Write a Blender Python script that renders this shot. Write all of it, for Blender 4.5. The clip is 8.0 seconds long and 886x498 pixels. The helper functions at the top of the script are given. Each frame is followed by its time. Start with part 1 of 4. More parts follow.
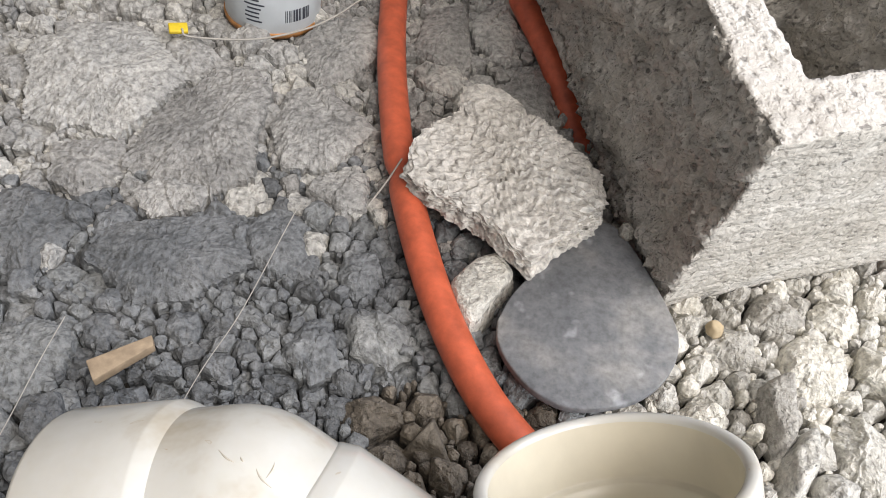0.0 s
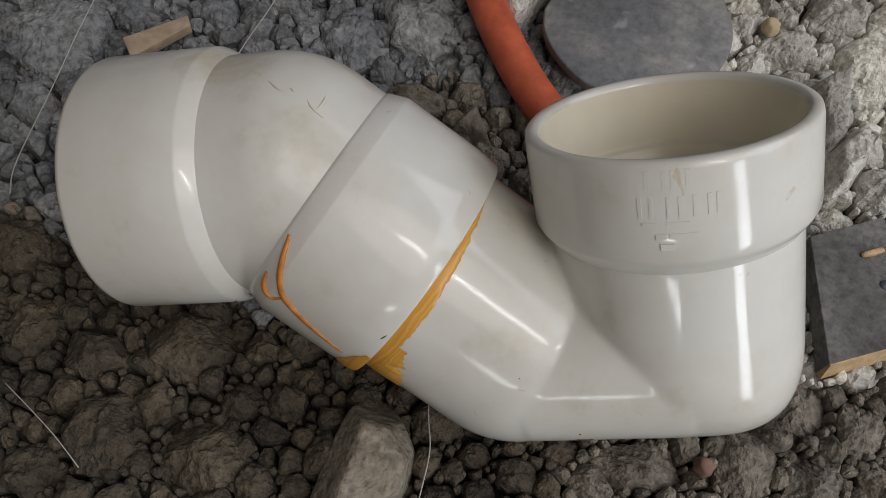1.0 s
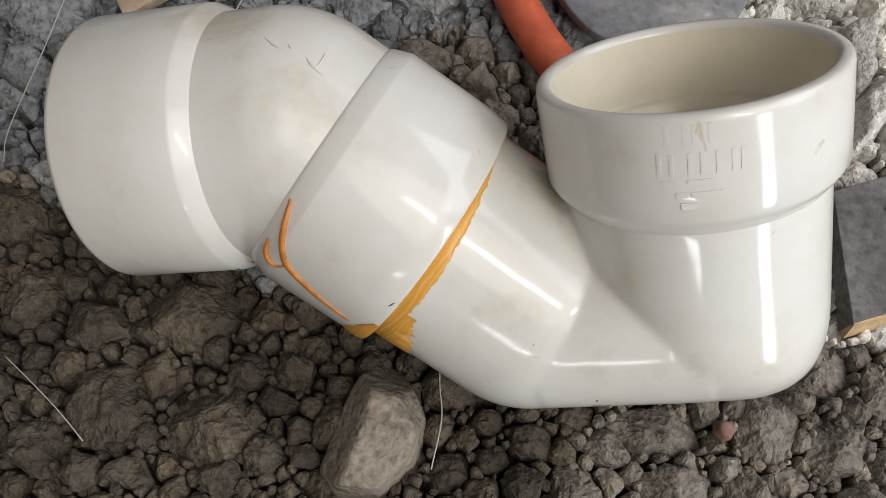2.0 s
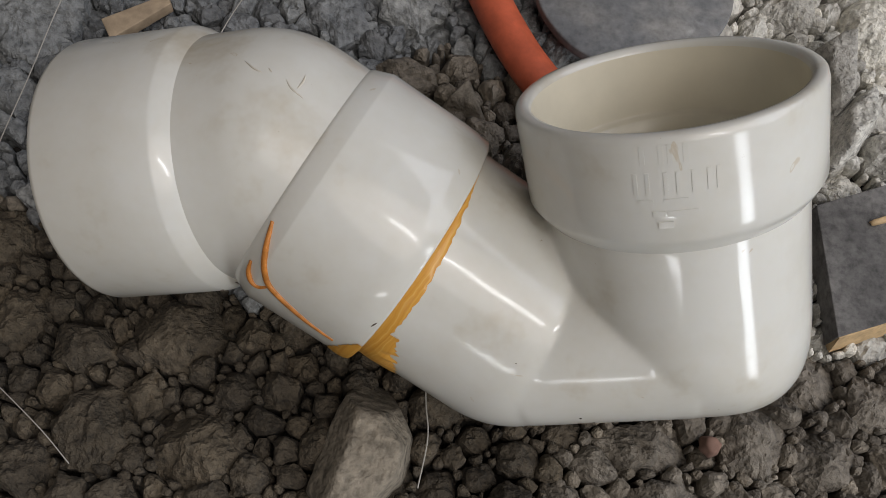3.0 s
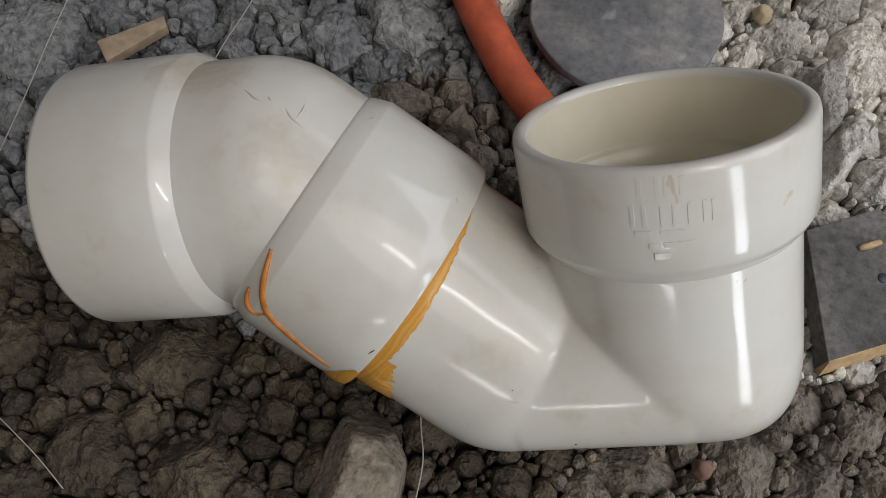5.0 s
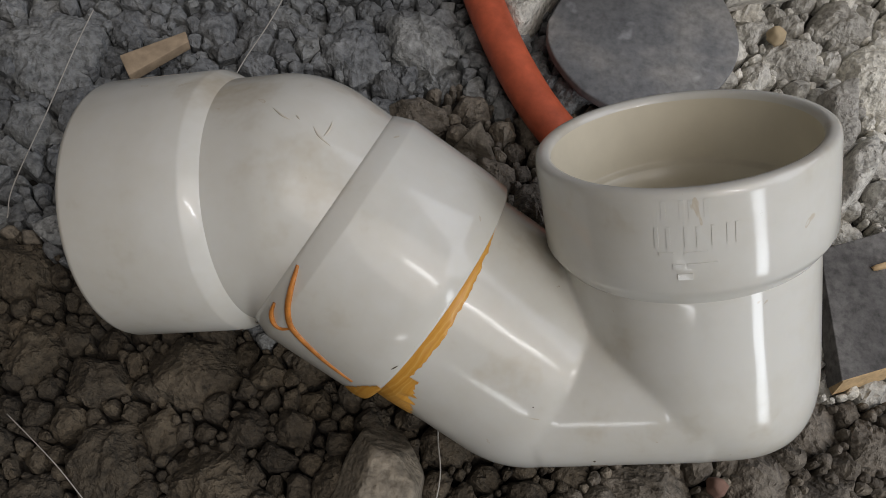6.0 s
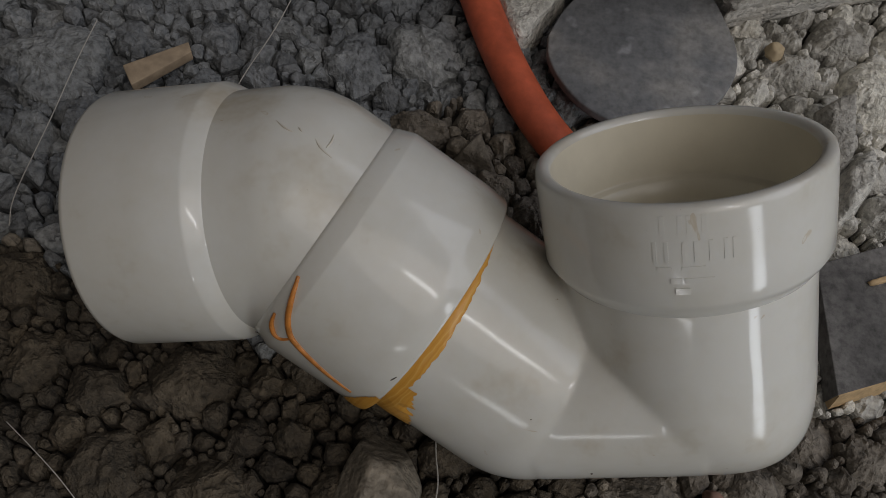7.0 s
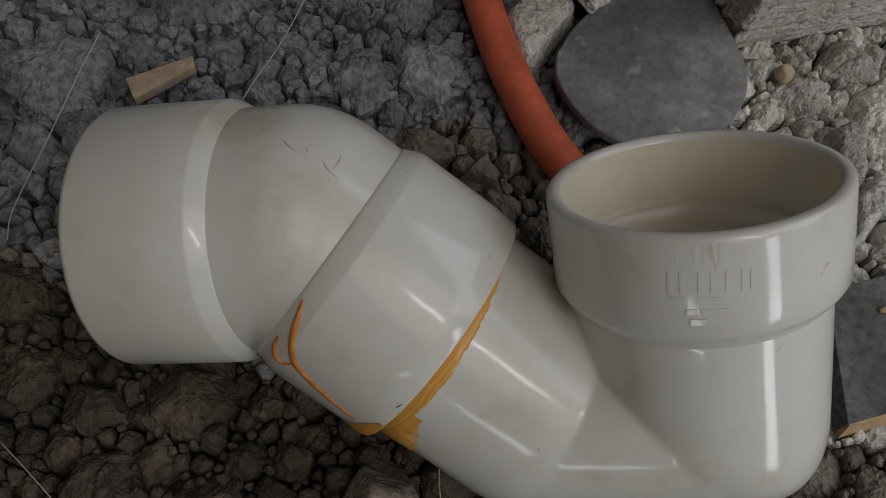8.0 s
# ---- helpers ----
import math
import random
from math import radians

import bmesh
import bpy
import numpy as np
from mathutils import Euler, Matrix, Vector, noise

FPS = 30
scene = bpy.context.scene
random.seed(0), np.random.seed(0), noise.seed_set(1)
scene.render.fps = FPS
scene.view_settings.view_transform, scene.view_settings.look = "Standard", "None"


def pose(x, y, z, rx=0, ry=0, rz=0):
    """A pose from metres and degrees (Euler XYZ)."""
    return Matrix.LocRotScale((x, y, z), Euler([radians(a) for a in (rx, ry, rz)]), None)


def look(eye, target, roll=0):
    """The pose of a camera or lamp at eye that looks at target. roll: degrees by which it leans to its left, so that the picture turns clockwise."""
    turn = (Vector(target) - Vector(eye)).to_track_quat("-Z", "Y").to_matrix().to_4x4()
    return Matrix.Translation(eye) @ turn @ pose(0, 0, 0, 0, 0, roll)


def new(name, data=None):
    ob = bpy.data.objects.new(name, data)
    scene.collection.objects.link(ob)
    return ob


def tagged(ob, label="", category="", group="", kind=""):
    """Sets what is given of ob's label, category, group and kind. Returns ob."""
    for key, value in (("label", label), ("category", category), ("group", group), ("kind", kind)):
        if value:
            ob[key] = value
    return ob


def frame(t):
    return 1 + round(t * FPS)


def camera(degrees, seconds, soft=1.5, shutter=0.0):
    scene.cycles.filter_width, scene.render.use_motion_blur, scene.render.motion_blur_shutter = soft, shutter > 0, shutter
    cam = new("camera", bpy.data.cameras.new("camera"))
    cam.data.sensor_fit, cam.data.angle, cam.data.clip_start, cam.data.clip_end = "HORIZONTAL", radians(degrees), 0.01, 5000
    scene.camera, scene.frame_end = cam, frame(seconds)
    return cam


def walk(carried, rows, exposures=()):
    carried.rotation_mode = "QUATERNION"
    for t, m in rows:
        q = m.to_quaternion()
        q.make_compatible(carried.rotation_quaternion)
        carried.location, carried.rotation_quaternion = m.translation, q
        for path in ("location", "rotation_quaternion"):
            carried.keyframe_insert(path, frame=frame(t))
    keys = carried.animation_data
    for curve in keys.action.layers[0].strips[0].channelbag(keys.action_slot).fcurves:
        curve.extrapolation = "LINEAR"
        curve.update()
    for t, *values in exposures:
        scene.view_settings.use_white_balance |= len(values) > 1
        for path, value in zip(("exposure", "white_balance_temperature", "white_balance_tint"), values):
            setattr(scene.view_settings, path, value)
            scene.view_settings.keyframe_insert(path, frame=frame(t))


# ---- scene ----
cam = camera(55.0, 8.0, 0.8)
PATH = [
    (0, (0.025, 0.042, 0.504), (-0.041, 1.262, -1.079), 6.6),
    (0.3, (0.015, -0.004, 0.485), (-0.032, 1.000, -0.760), 7.2),
    (0.5, (0.017, -0.013, 0.478), (-0.015, 0.875, -0.853), 7.7),
    (0.7, (0.020, -0.014, 0.467), (-0.010, 0.765, -0.930), 8.4),
    (1, (0.023, -0.014, 0.459), (-0.004, 0.636, -1.003), 8.4),
    (1.5, (0.021, -0.011, 0.443), (-0.022, 0.708, -1.423), 7.1),
    (2.8, (0.028, -0.002, 0.449), (-0.003, 0.74, -1.408), 6.6),
    (3, (0.029, -0.003, 0.448), (-0.01, 0.747, -1.406), 6.3),
    (3.5, (0.026, -0.004, 0.451), (-0.019, 0.764, -1.396), 6.5),
    (4, (0.027, -0.003, 0.454), (-0.013, 0.77, -1.39), 6.3),
    (5.5, (0.018, 0.003, 0.453), (0.014, 0.784, -1.388), 9.1),
    (6, (0.013, 0.001, 0.458), (-0.003, 0.802, -1.375), 8.8),
    (6.5, (0.014, 0.0, 0.46), (-0.001, 0.802, -1.372), 8.9),
    (7, (0.012, 0.001, 0.461), (-0.003, 0.822, -1.363), 9.4),
    (7.5, (0.012, 0.002, 0.46), (0.0, 0.837, -1.358), 10.0),
    (8, (0.006, 0.009, 0.456), (-0.006, 0.852, -1.358), 10.4),
]
EXPOSURES = [(t, stops + 0.14, 6620, 11.5) for t, stops in ((0, 0.72), (0.4, 0.42), (0.8, -0.6), (1, -0.55), (1.3, 0.0), (1.7, 0.15), (2.8, -0.43), (4, -0.45), (5.5, -0.50), (6, -0.62), (6.3, -1.24), (7, -1.26), (8, -1.26))]
walk(cam, [(t, look(eye, target, roll)) for t, eye, target, roll in PATH], EXPOSURES)


# ---- light ----
world = bpy.data.worlds.new("sky")
scene.world = world
world.use_nodes = True
SUN_ELEV, SUN_AZ = 60.0, 138.0          # degrees; azimuth clockwise from +y
wn = world.node_tree.nodes
sky = wn.new("ShaderNodeTexSky")
sky.sky_type = "NISHITA"
sky.sun_disc = False
sky.sun_elevation = radians(SUN_ELEV)
sky.sun_rotation = radians(SUN_AZ)
sky.dust_density = 4.0
wn["Background"].inputs["Strength"].default_value = 0.030
world.node_tree.links.new(sky.outputs["Color"], wn["Background"].inputs["Color"])
sun_data = bpy.data.lights.new("sun", "SUN")
sun_data.energy, sun_data.angle, sun_data.color = 0.9, radians(45), (1.0, 0.935, 0.86)
sun = new("sun", sun_data)
sa, se = radians(SUN_AZ), radians(SUN_ELEV)
sun.matrix_world = look((math.sin(sa) * math.cos(se) * 5, math.cos(sa) * math.cos(se) * 5, math.sin(se) * 5), (0, 0, 0))
# daylight of the open doorway beside the corner of the added east wall
door_data = bpy.data.lights.new("doorway_daylight", "AREA")
door_data.shape, door_data.size, door_data.size_y, door_data.energy, door_data.color = "RECTANGLE", 0.13, 0.85, 4.2, (0.86, 0.93, 1.0)
door_light = new("doorway_daylight", door_data)
door_light.matrix_world = look((0.85, -0.42, 0.30), (0.08, 0.22, 0.08))
# sky light over the low added east wall
side_data = bpy.data.lights.new("east_daylight", "AREA")
side_data.shape, side_data.size, side_data.size_y, side_data.energy, side_data.color = "RECTANGLE", 1.7, 1.0, 16.5, (0.84, 0.89, 1.0)
side_light = new("east_daylight", side_data)
side_light.matrix_world = look((1.24, 0.52, 1.22), (0.14, 0.22, 0.12))
# daylight low through the open south side
low_data = bpy.data.lights.new("south_daylight", "AREA")
low_data.shape, low_data.size, low_data.size_y, low_data.energy, low_data.color = "RECTANGLE", 0.16, 0.036, 0.36, (0.92, 0.96, 1.0)
low_light = new("south_daylight", low_data)
low_light.matrix_world = look((0.10, -0.80, 0.28), (0.10, 0.10, 0.10))
# added strip lamp, high over the open corner, for the pipe's crisp highlight
strip_data = bpy.data.lights.new("highlight_strip", "AREA")
strip_data.shape, strip_data.size, strip_data.size_y, strip_data.energy, strip_data.color = "RECTANGLE", 0.60, 0.035, 3.6, (0.95, 0.97, 1.0)
strip_light = new("highlight_strip", strip_data)
strip_eye = Vector((0.686, -0.536, 1.65))
strip_back = (strip_eye - Vector((0.02, 0.13, 0.12))).normalized()
strip_long = Vector((0.25, -0.10, -0.20))
strip_long = (strip_long - strip_back * strip_long.dot(strip_back)).normalized()
strip_light.matrix_world = Matrix.Translation(strip_eye) @ Matrix((strip_long, strip_back.cross(strip_long), strip_back)).transposed().to_4x4()

# ---- materials ----
def nodes_of(name, rough=0.9, metal=0.0):
    m = bpy.data.materials.new(name)
    m.use_nodes = True
    n, l = m.node_tree.nodes, m.node_tree.links
    b = n["Principled BSDF"]
    b.inputs["Roughness"].default_value = rough
    b.inputs["Metallic"].default_value = metal
    return m, n, l, b


def noise_node(n, l, scale, detail=6.0, rough=0.6, coord="Object"):
    tc = n.new("ShaderNodeTexCoord")
    t = n.new("ShaderNodeTexNoise")
    t.inputs["Scale"].default_value = scale
    t.inputs["Detail"].default_value = detail
    t.inputs["Roughness"].default_value = rough
    l.new(tc.outputs[coord], t.inputs["Vector"])
    return t


def ramp_node(n, l, src, stops):
    r = n.new("ShaderNodeValToRGB")
    e = r.color_ramp.elements
    while len(e) < len(stops):
        e.new(0.5)
    for k, (p, c) in zip(e, stops):
        k.position, k.color = p, (*c, 1)
    l.new(src, r.inputs["Fac"])
    return r


def mix_node(n, l, fac, a, b, mode="MIX"):
    m = n.new("ShaderNodeMix")
    m.data_type, m.blend_type = "RGBA", mode
    for sock, v in ((m.inputs[0], fac), (m.inputs[6], a), (m.inputs[7], b)):
        if hasattr(v, "is_output"):
            l.new(v, sock)
        else:
            sock.default_value = v if isinstance(v, float) else (*v, 1)
    return m.outputs[2]


def bump_node(n, l, b, height, distance, strength=1.0, under=None):
    k = n.new("ShaderNodeBump")
    k.inputs["Distance"].default_value = distance
    k.inputs["Strength"].default_value = strength
    l.new(height, k.inputs["Height"])
    if under:
        l.new(under.outputs["Normal"], k.inputs["Normal"])
    l.new(k.outputs["Normal"], b.inputs["Normal"])
    return k


def earthy(name, dark, mid, pale, island=True, grit=0.0012, lumps=0.004, contrast=1.0, grain_scale=210, pits=0.0, pit_deep=0.002, pit_tone=0.7):
    """Dry earth, mortar or concrete: two scales of colour, a tone for each piece, gritty relief."""
    m, n, l, b = nodes_of(name, 0.95)
    big = noise_node(n, l, 20, 4)
    fine = noise_node(n, l, grain_scale, 4, 0.6)
    col = ramp_node(n, l, big.outputs["Fac"], ((0.3, dark), (0.5, mid), (0.72, pale))).outputs["Color"]
    lo, hi = 1 - 0.34 * contrast, 1 + 0.30 * contrast
    grain = ramp_node(n, l, fine.outputs["Fac"], ((0.34, (lo,) * 3), (0.5, (1.0,) * 3), (0.68, (hi,) * 3))).outputs["Color"]
    col = mix_node(n, l, 1.0, col, grain, "MULTIPLY")
    if island:
        src = n.new("ShaderNodeNewGeometry").outputs["Random Per Island"]
    else:
        src = n.new("ShaderNodeObjectInfo").outputs["Random"]
    tone = ramp_node(n, l, src, ((0.0, (0.70, 0.69, 0.68)), (0.5, (0.98, 0.98, 0.98)), (1.0, (1.24, 1.22, 1.17)))).outputs["Color"]
    col = mix_node(n, l, 1.0, col, tone, "MULTIPLY")
    k1 = bump_node(n, l, b, fine.outputs["Fac"], grit)
    mid_n = noise_node(n, l, 75, 4, 0.6)
    k2 = bump_node(n, l, b, mid_n.outputs["Fac"], lumps, 0.9, k1)
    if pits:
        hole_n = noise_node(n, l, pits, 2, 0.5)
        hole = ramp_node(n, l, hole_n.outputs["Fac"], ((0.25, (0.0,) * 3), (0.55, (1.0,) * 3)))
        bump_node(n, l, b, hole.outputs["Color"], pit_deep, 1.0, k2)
        # hollows darkened in colour as painted shade; a tone above 1 makes pale flecks
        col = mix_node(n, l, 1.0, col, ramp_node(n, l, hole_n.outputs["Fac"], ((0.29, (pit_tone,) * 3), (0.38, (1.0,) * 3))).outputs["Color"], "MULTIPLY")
    l.new(col, b.inputs["Base Color"])
    return m


CLAY_TONES = (0.130, 0.139, 0.146), (0.188, 0.198, 0.203), (0.270, 0.279, 0.281)
DRY_TONES = (0.295, 0.294, 0.281), (0.40, 0.396, 0.376), (0.52, 0.51, 0.48)
BROWN_TONES = (0.047, 0.038, 0.026), (0.078, 0.063, 0.044), (0.128, 0.105, 0.075)
DUN_TONES = (0.112, 0.095, 0.073), (0.182, 0.158, 0.126), (0.265, 0.235, 0.192)
BUFF_TONES = (0.135, 0.114, 0.086), (0.185, 0.160, 0.124), (0.235, 0.206, 0.163)
PALE_TONES = (0.40, 0.385, 0.342), (0.54, 0.522, 0.47), (0.66, 0.642, 0.588)
clay = earthy("grey_clay", *CLAY_TONES, contrast=1.15, grit=0.0024, lumps=0.006)
clay_piece = earthy("grey_clay_piece", *CLAY_TONES, island=False, contrast=1.15, grit=0.0024, lumps=0.006)
dry = earthy("dry_clay", *DRY_TONES, contrast=1.15, grit=0.0024, lumps=0.006)
dry_piece = earthy("dry_clay_piece", *DRY_TONES, island=False, contrast=1.1, grit=0.0024, lumps=0.006)
brown = earthy("brown_soil", *BROWN_TONES, contrast=1.2, grit=0.0022, lumps=0.008)
brown_piece = earthy("brown_soil_piece", *BROWN_TONES, island=False, contrast=1.2, grit=0.0024, lumps=0.010)
dun = earthy("dun_soil", *DUN_TONES, grit=0.002, lumps=0.006)
dun_piece = earthy("dun_soil_piece", *DUN_TONES, island=False, grit=0.002, lumps=0.009)
buff = earthy("buff_stone", *BUFF_TONES, island=False, pits=120, pit_deep=0.001, pit_tone=0.8)
pale = earthy("pale_mortar", *PALE_TONES, grit=0.002, lumps=0.005)
pale_piece = earthy("pale_mortar_piece", *PALE_TONES, island=False, grit=0.003, lumps=0.008)
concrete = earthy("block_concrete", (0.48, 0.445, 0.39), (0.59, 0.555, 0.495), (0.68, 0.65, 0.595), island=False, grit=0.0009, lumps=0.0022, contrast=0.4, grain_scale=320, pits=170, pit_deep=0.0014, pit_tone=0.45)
mortar = earthy("old_mortar", (0.44, 0.42, 0.385), (0.53, 0.51, 0.475), (0.61, 0.59, 0.555), island=False, grit=0.0016, lumps=0.004, pits=130, pit_deep=0.0012, pit_tone=0.72)
# floor under the clods, coloured near-black as shade in the gaps
crack_shade_floor = earthy("crack_shade_floor", (0.022, 0.020, 0.017), (0.032, 0.029, 0.025), (0.05, 0.046, 0.04), island=False)
slate = earthy("grey_slate", (0.128, 0.133, 0.140), (0.18, 0.184, 0.189), (0.31, 0.30, 0.28), island=False, grit=0.0005, lumps=0.0007, contrast=0.6, pits=55, pit_deep=0.0004, pit_tone=1.7)
board_face = earthy("dark_board_face", (0.10, 0.096, 0.092), (0.165, 0.158, 0.150), (0.28, 0.268, 0.25), island=False, grit=0.0008, lumps=0.001)


def plain(name, color, rough=0.5, metal=0.0, vary=0.12, scale=120, bump=0.0003):
    m, n, l, b = nodes_of(name, rough, metal)
    t = noise_node(n, l, scale, 5)
    lo, hi = [tuple(c * k for c in color) for k in (1 - vary, 1 + vary)]
    l.new(ramp_node(n, l, t.outputs["Fac"], ((0.3, lo), (0.7, hi))).outputs["Color"], b.inputs["Base Color"])
    bump_node(n, l, b, t.outputs["Fac"], bump)
    return m


def pvc_material():
    m, n, l, b = nodes_of("white_pvc", 0.3)
    big = noise_node(n, l, 14, 5, 0.65)
    smear = ramp_node(n, l, big.outputs["Fac"], ((0.40, (0.675, 0.665, 0.61)), (0.55, (0.64, 0.622, 0.555)), (0.71, (0.51, 0.455, 0.355)))).outputs["Color"]
    fleck = noise_node(n, l, 95, 6, 0.75)
    spots = ramp_node(n, l, fleck.outputs["Fac"], ((0.70, (1, 1, 1)), (0.76, (0.55, 0.46, 0.34)))).outputs["Color"]
    rub = noise_node(n, l, 26, 3, 0.5)
    rub.inputs["Distortion"].default_value = 2.6
    rubbed = ramp_node(n, l, rub.outputs["Fac"], ((0.715, (1, 1, 1)), (0.73, (0.86, 0.78, 0.68)), (0.75, (0.98, 0.97, 0.95)))).outputs["Color"]
    col = mix_node(n, l, 1.0, smear, spots, "MULTIPLY")
    l.new(mix_node(n, l, 1.0, col, rubbed, "MULTIPLY"), b.inputs["Base Color"])
    dull = ramp_node(n, l, big.outputs["Fac"], ((0.35, (0.09,) * 3), (0.7, (0.20,) * 3)))
    l.new(dull.outputs["Color"], b.inputs["Roughness"])
    b.inputs["Subsurface Weight"].default_value = 0.08
    b.inputs["Subsurface Radius"].default_value = (0.004, 0.003, 0.002)
    wave = noise_node(n, l, 30, 2)
    bump_node(n, l, b, wave.outputs["Fac"], 0.0006, 0.5)
    return m


pvc = pvc_material()
soiled_pvc = plain("soiled_pvc", (0.68, 0.63, 0.50), 0.25, vary=0.08, scale=18)


def brushed_cement():
    """Cement drawn round the pipe with a brush: streaks along the stroke."""
    m, n, l, b = nodes_of("orange_solvent_cement", 0.35)
    co = n.new("ShaderNodeTexCoord")
    dot = n.new("ShaderNodeVectorMath")
    dot.operation = "DOT_PRODUCT"
    dot.inputs[1].default_value = (-0.712, 0.0, 0.702)
    l.new(co.outputs["Object"], dot.inputs[0])
    soft = noise_node(n, l, 45, 3)
    wob = n.new("ShaderNodeMath")
    wob.operation = "MULTIPLY_ADD"
    wob.inputs[1].default_value = 0.006
    l.new(soft.outputs["Fac"], wob.inputs[0])
    l.new(dot.outputs["Value"], wob.inputs[2])
    streak = n.new("ShaderNodeTexNoise")
    streak.noise_dimensions = "1D"
    streak.inputs["Scale"].default_value = 700
    streak.inputs["Detail"].default_value = 3
    l.new(wob.outputs["Value"], streak.inputs["W"])
    col = ramp_node(n, l, streak.outputs["Fac"], ((0.26, (0.58, 0.265, 0.038)), (0.5, (0.63, 0.31, 0.050)), (0.74, (0.68, 0.38, 0.09)))).outputs["Color"]
    l.new(col, b.inputs["Base Color"])
    bump_node(n, l, b, streak.outputs["Fac"], 0.00012)
    return m


glue_mat = brushed_cement()
glue_dark = plain("dark_solvent_cement", (0.50, 0.185, 0.035), 0.4, vary=0.3, scale=200, bump=0.0008)
hose_mat = plain("orange_red_hose", (0.56, 0.118, 0.055), 0.45, vary=0.25, scale=70)
raw_wood = plain("raw_wood", (0.52, 0.36, 0.19), 0.7, vary=0.25, scale=150, bump=0.0006)
chip_wood = plain("weathered_wood", (0.38, 0.29, 0.195), 0.75, vary=0.25, scale=120, bump=0.0006)
can_paper = plain("can_label", (0.62, 0.66, 0.68), 0.4, vary=0.06, scale=40)
ink = plain("dark_ink", (0.04, 0.045, 0.06), 0.5)
rust = plain("rusty_rim", (0.42, 0.2, 0.07), 0.55, 0.3, vary=0.3)
tin = plain("tin", (0.6, 0.6, 0.58), 0.35, 0.9)
scuff_mat = plain("dark_scuff", (0.10, 0.08, 0.06), 0.7)
smear_mat = plain("brown_smear", (0.555, 0.505, 0.415), 0.4)
brick_mat = plain("red_brick", (0.20, 0.115, 0.085), 0.9, vary=0.3)
sand_mat = plain("sandy_pebble", (0.48, 0.38, 0.24), 0.8)
thread_mat = plain("white_thread", (0.42, 0.40, 0.36), 0.8)
yellow = plain("yellow_tape", (0.75, 0.55, 0.03), 0.5)

# ---- makers ----
def mesh_object(name, verts, faces, mat, parent=None, smooth=True):
    me = bpy.data.meshes.new(name)
    me.from_pydata([tuple(v) for v in verts], [], faces)
    me.polygons.foreach_set("use_smooth", [smooth] * len(me.polygons))
    me.materials.append(mat)
    me.update()
    ob = new(name, me)
    ob.parent = parent
    return ob


def part(name, bm, material, parent=None, label="", smooth=True):
    me = bpy.data.meshes.new(name)
    bmesh.ops.recalc_face_normals(bm, faces=bm.faces)
    for f in bm.faces:
        f.smooth = smooth
    bm.to_mesh(me)
    bm.free()
    me.materials.append(material)
    ob = new(name, me)
    ob.parent = parent
    if label:
        ob["label"] = label
    return ob


def thing(name, label, category, group="", matrix=None):
    ob = tagged(new(name), label, category, group)
    ob.empty_display_size = 0.01
    if matrix is not None:
        ob.matrix_world = matrix
    return ob


def ripple(p, scale, seed, octaves=3):
    """Smooth pseudo noise of points p (N x 3), about -1 to 1."""
    rng = np.random.RandomState(seed)
    out, amp = np.zeros(len(p)), 1.0
    for _ in range(octaves):
        for _ in range(5):
            d = rng.normal(size=3)
            d /= np.linalg.norm(d)
            out += amp * 0.4 * np.sin(p @ d * scale * rng.uniform(0.7, 1.4) + rng.uniform(0, 6.28))
        scale *= 2.1
        amp *= 0.55
    return out / 2


def flakes(p, size, seed, deep):
    """Broken earth: flakes of uneven height with cracks between, and a granular skin."""
    out = np.zeros(len(p))
    shift = Vector((seed * 1.37 % 50, seed * 0.73 % 50, seed * 0.31 % 50))
    for i, c in enumerate(p / size):
        q = Vector(c)
        far, pts = noise.voronoi((q + shift) * 1.9)
        crack = min(far[1] - far[0], 0.12) / 0.12
        grain = noise.noise((q + shift) * 6.0)
        out[i] = noise.cell(pts[0] * 91.7) * 0.50 + crack * 0.35 + grain * 0.42 + noise.noise((q + shift) * 13.0) * 0.30 - 0.5
    return out * deep


def crumble(p, size, seed, deep):
    """Broken clay skin: facets, creases and crumbs."""
    q = p / size
    out = -np.abs(ripple(q, 2.6, seed, 2)) * 0.55 + ripple(q, 6.5, seed + 1, 3) * 0.30
    fine = ripple(q, 17.0, seed + 2, 2)
    out += np.where(fine > 0.12, 0.22, -0.10) * np.minimum(1, np.abs(fine - 0.12) * 5)
    return out * deep


BALLS = {}


def ball(level):
    if level not in BALLS:
        bm = bmesh.new()
        bmesh.ops.create_icosphere(bm, subdivisions=level, radius=1)
        v = np.array([tuple(q.co) for q in bm.verts])
        f = [tuple(q.index for q in t.verts) for t in bm.faces]
        bm.free()
        BALLS[level] = (v / np.linalg.norm(v, axis=1)[:, None], f)
    return BALLS[level]


def lump(planes, level, sharp, rough, seed):
    """A rounded polyhedron held in by planes (normal, distance), with an uneven skin."""
    v, f = ball(level)
    n = np.array([p[0] for p in planes], float)
    n /= np.linalg.norm(n, axis=1)[:, None]
    d = np.array([p[1] for p in planes], float)
    inv = np.clip(v @ n.T, 0, None) / d
    r = (inv ** sharp).sum(1) ** (-1 / sharp)
    size = np.median(r)
    p = v * r[:, None]
    p += v * (ripple(p / size, 3.1, seed, 3) * rough * size)[:, None]
    return p, f


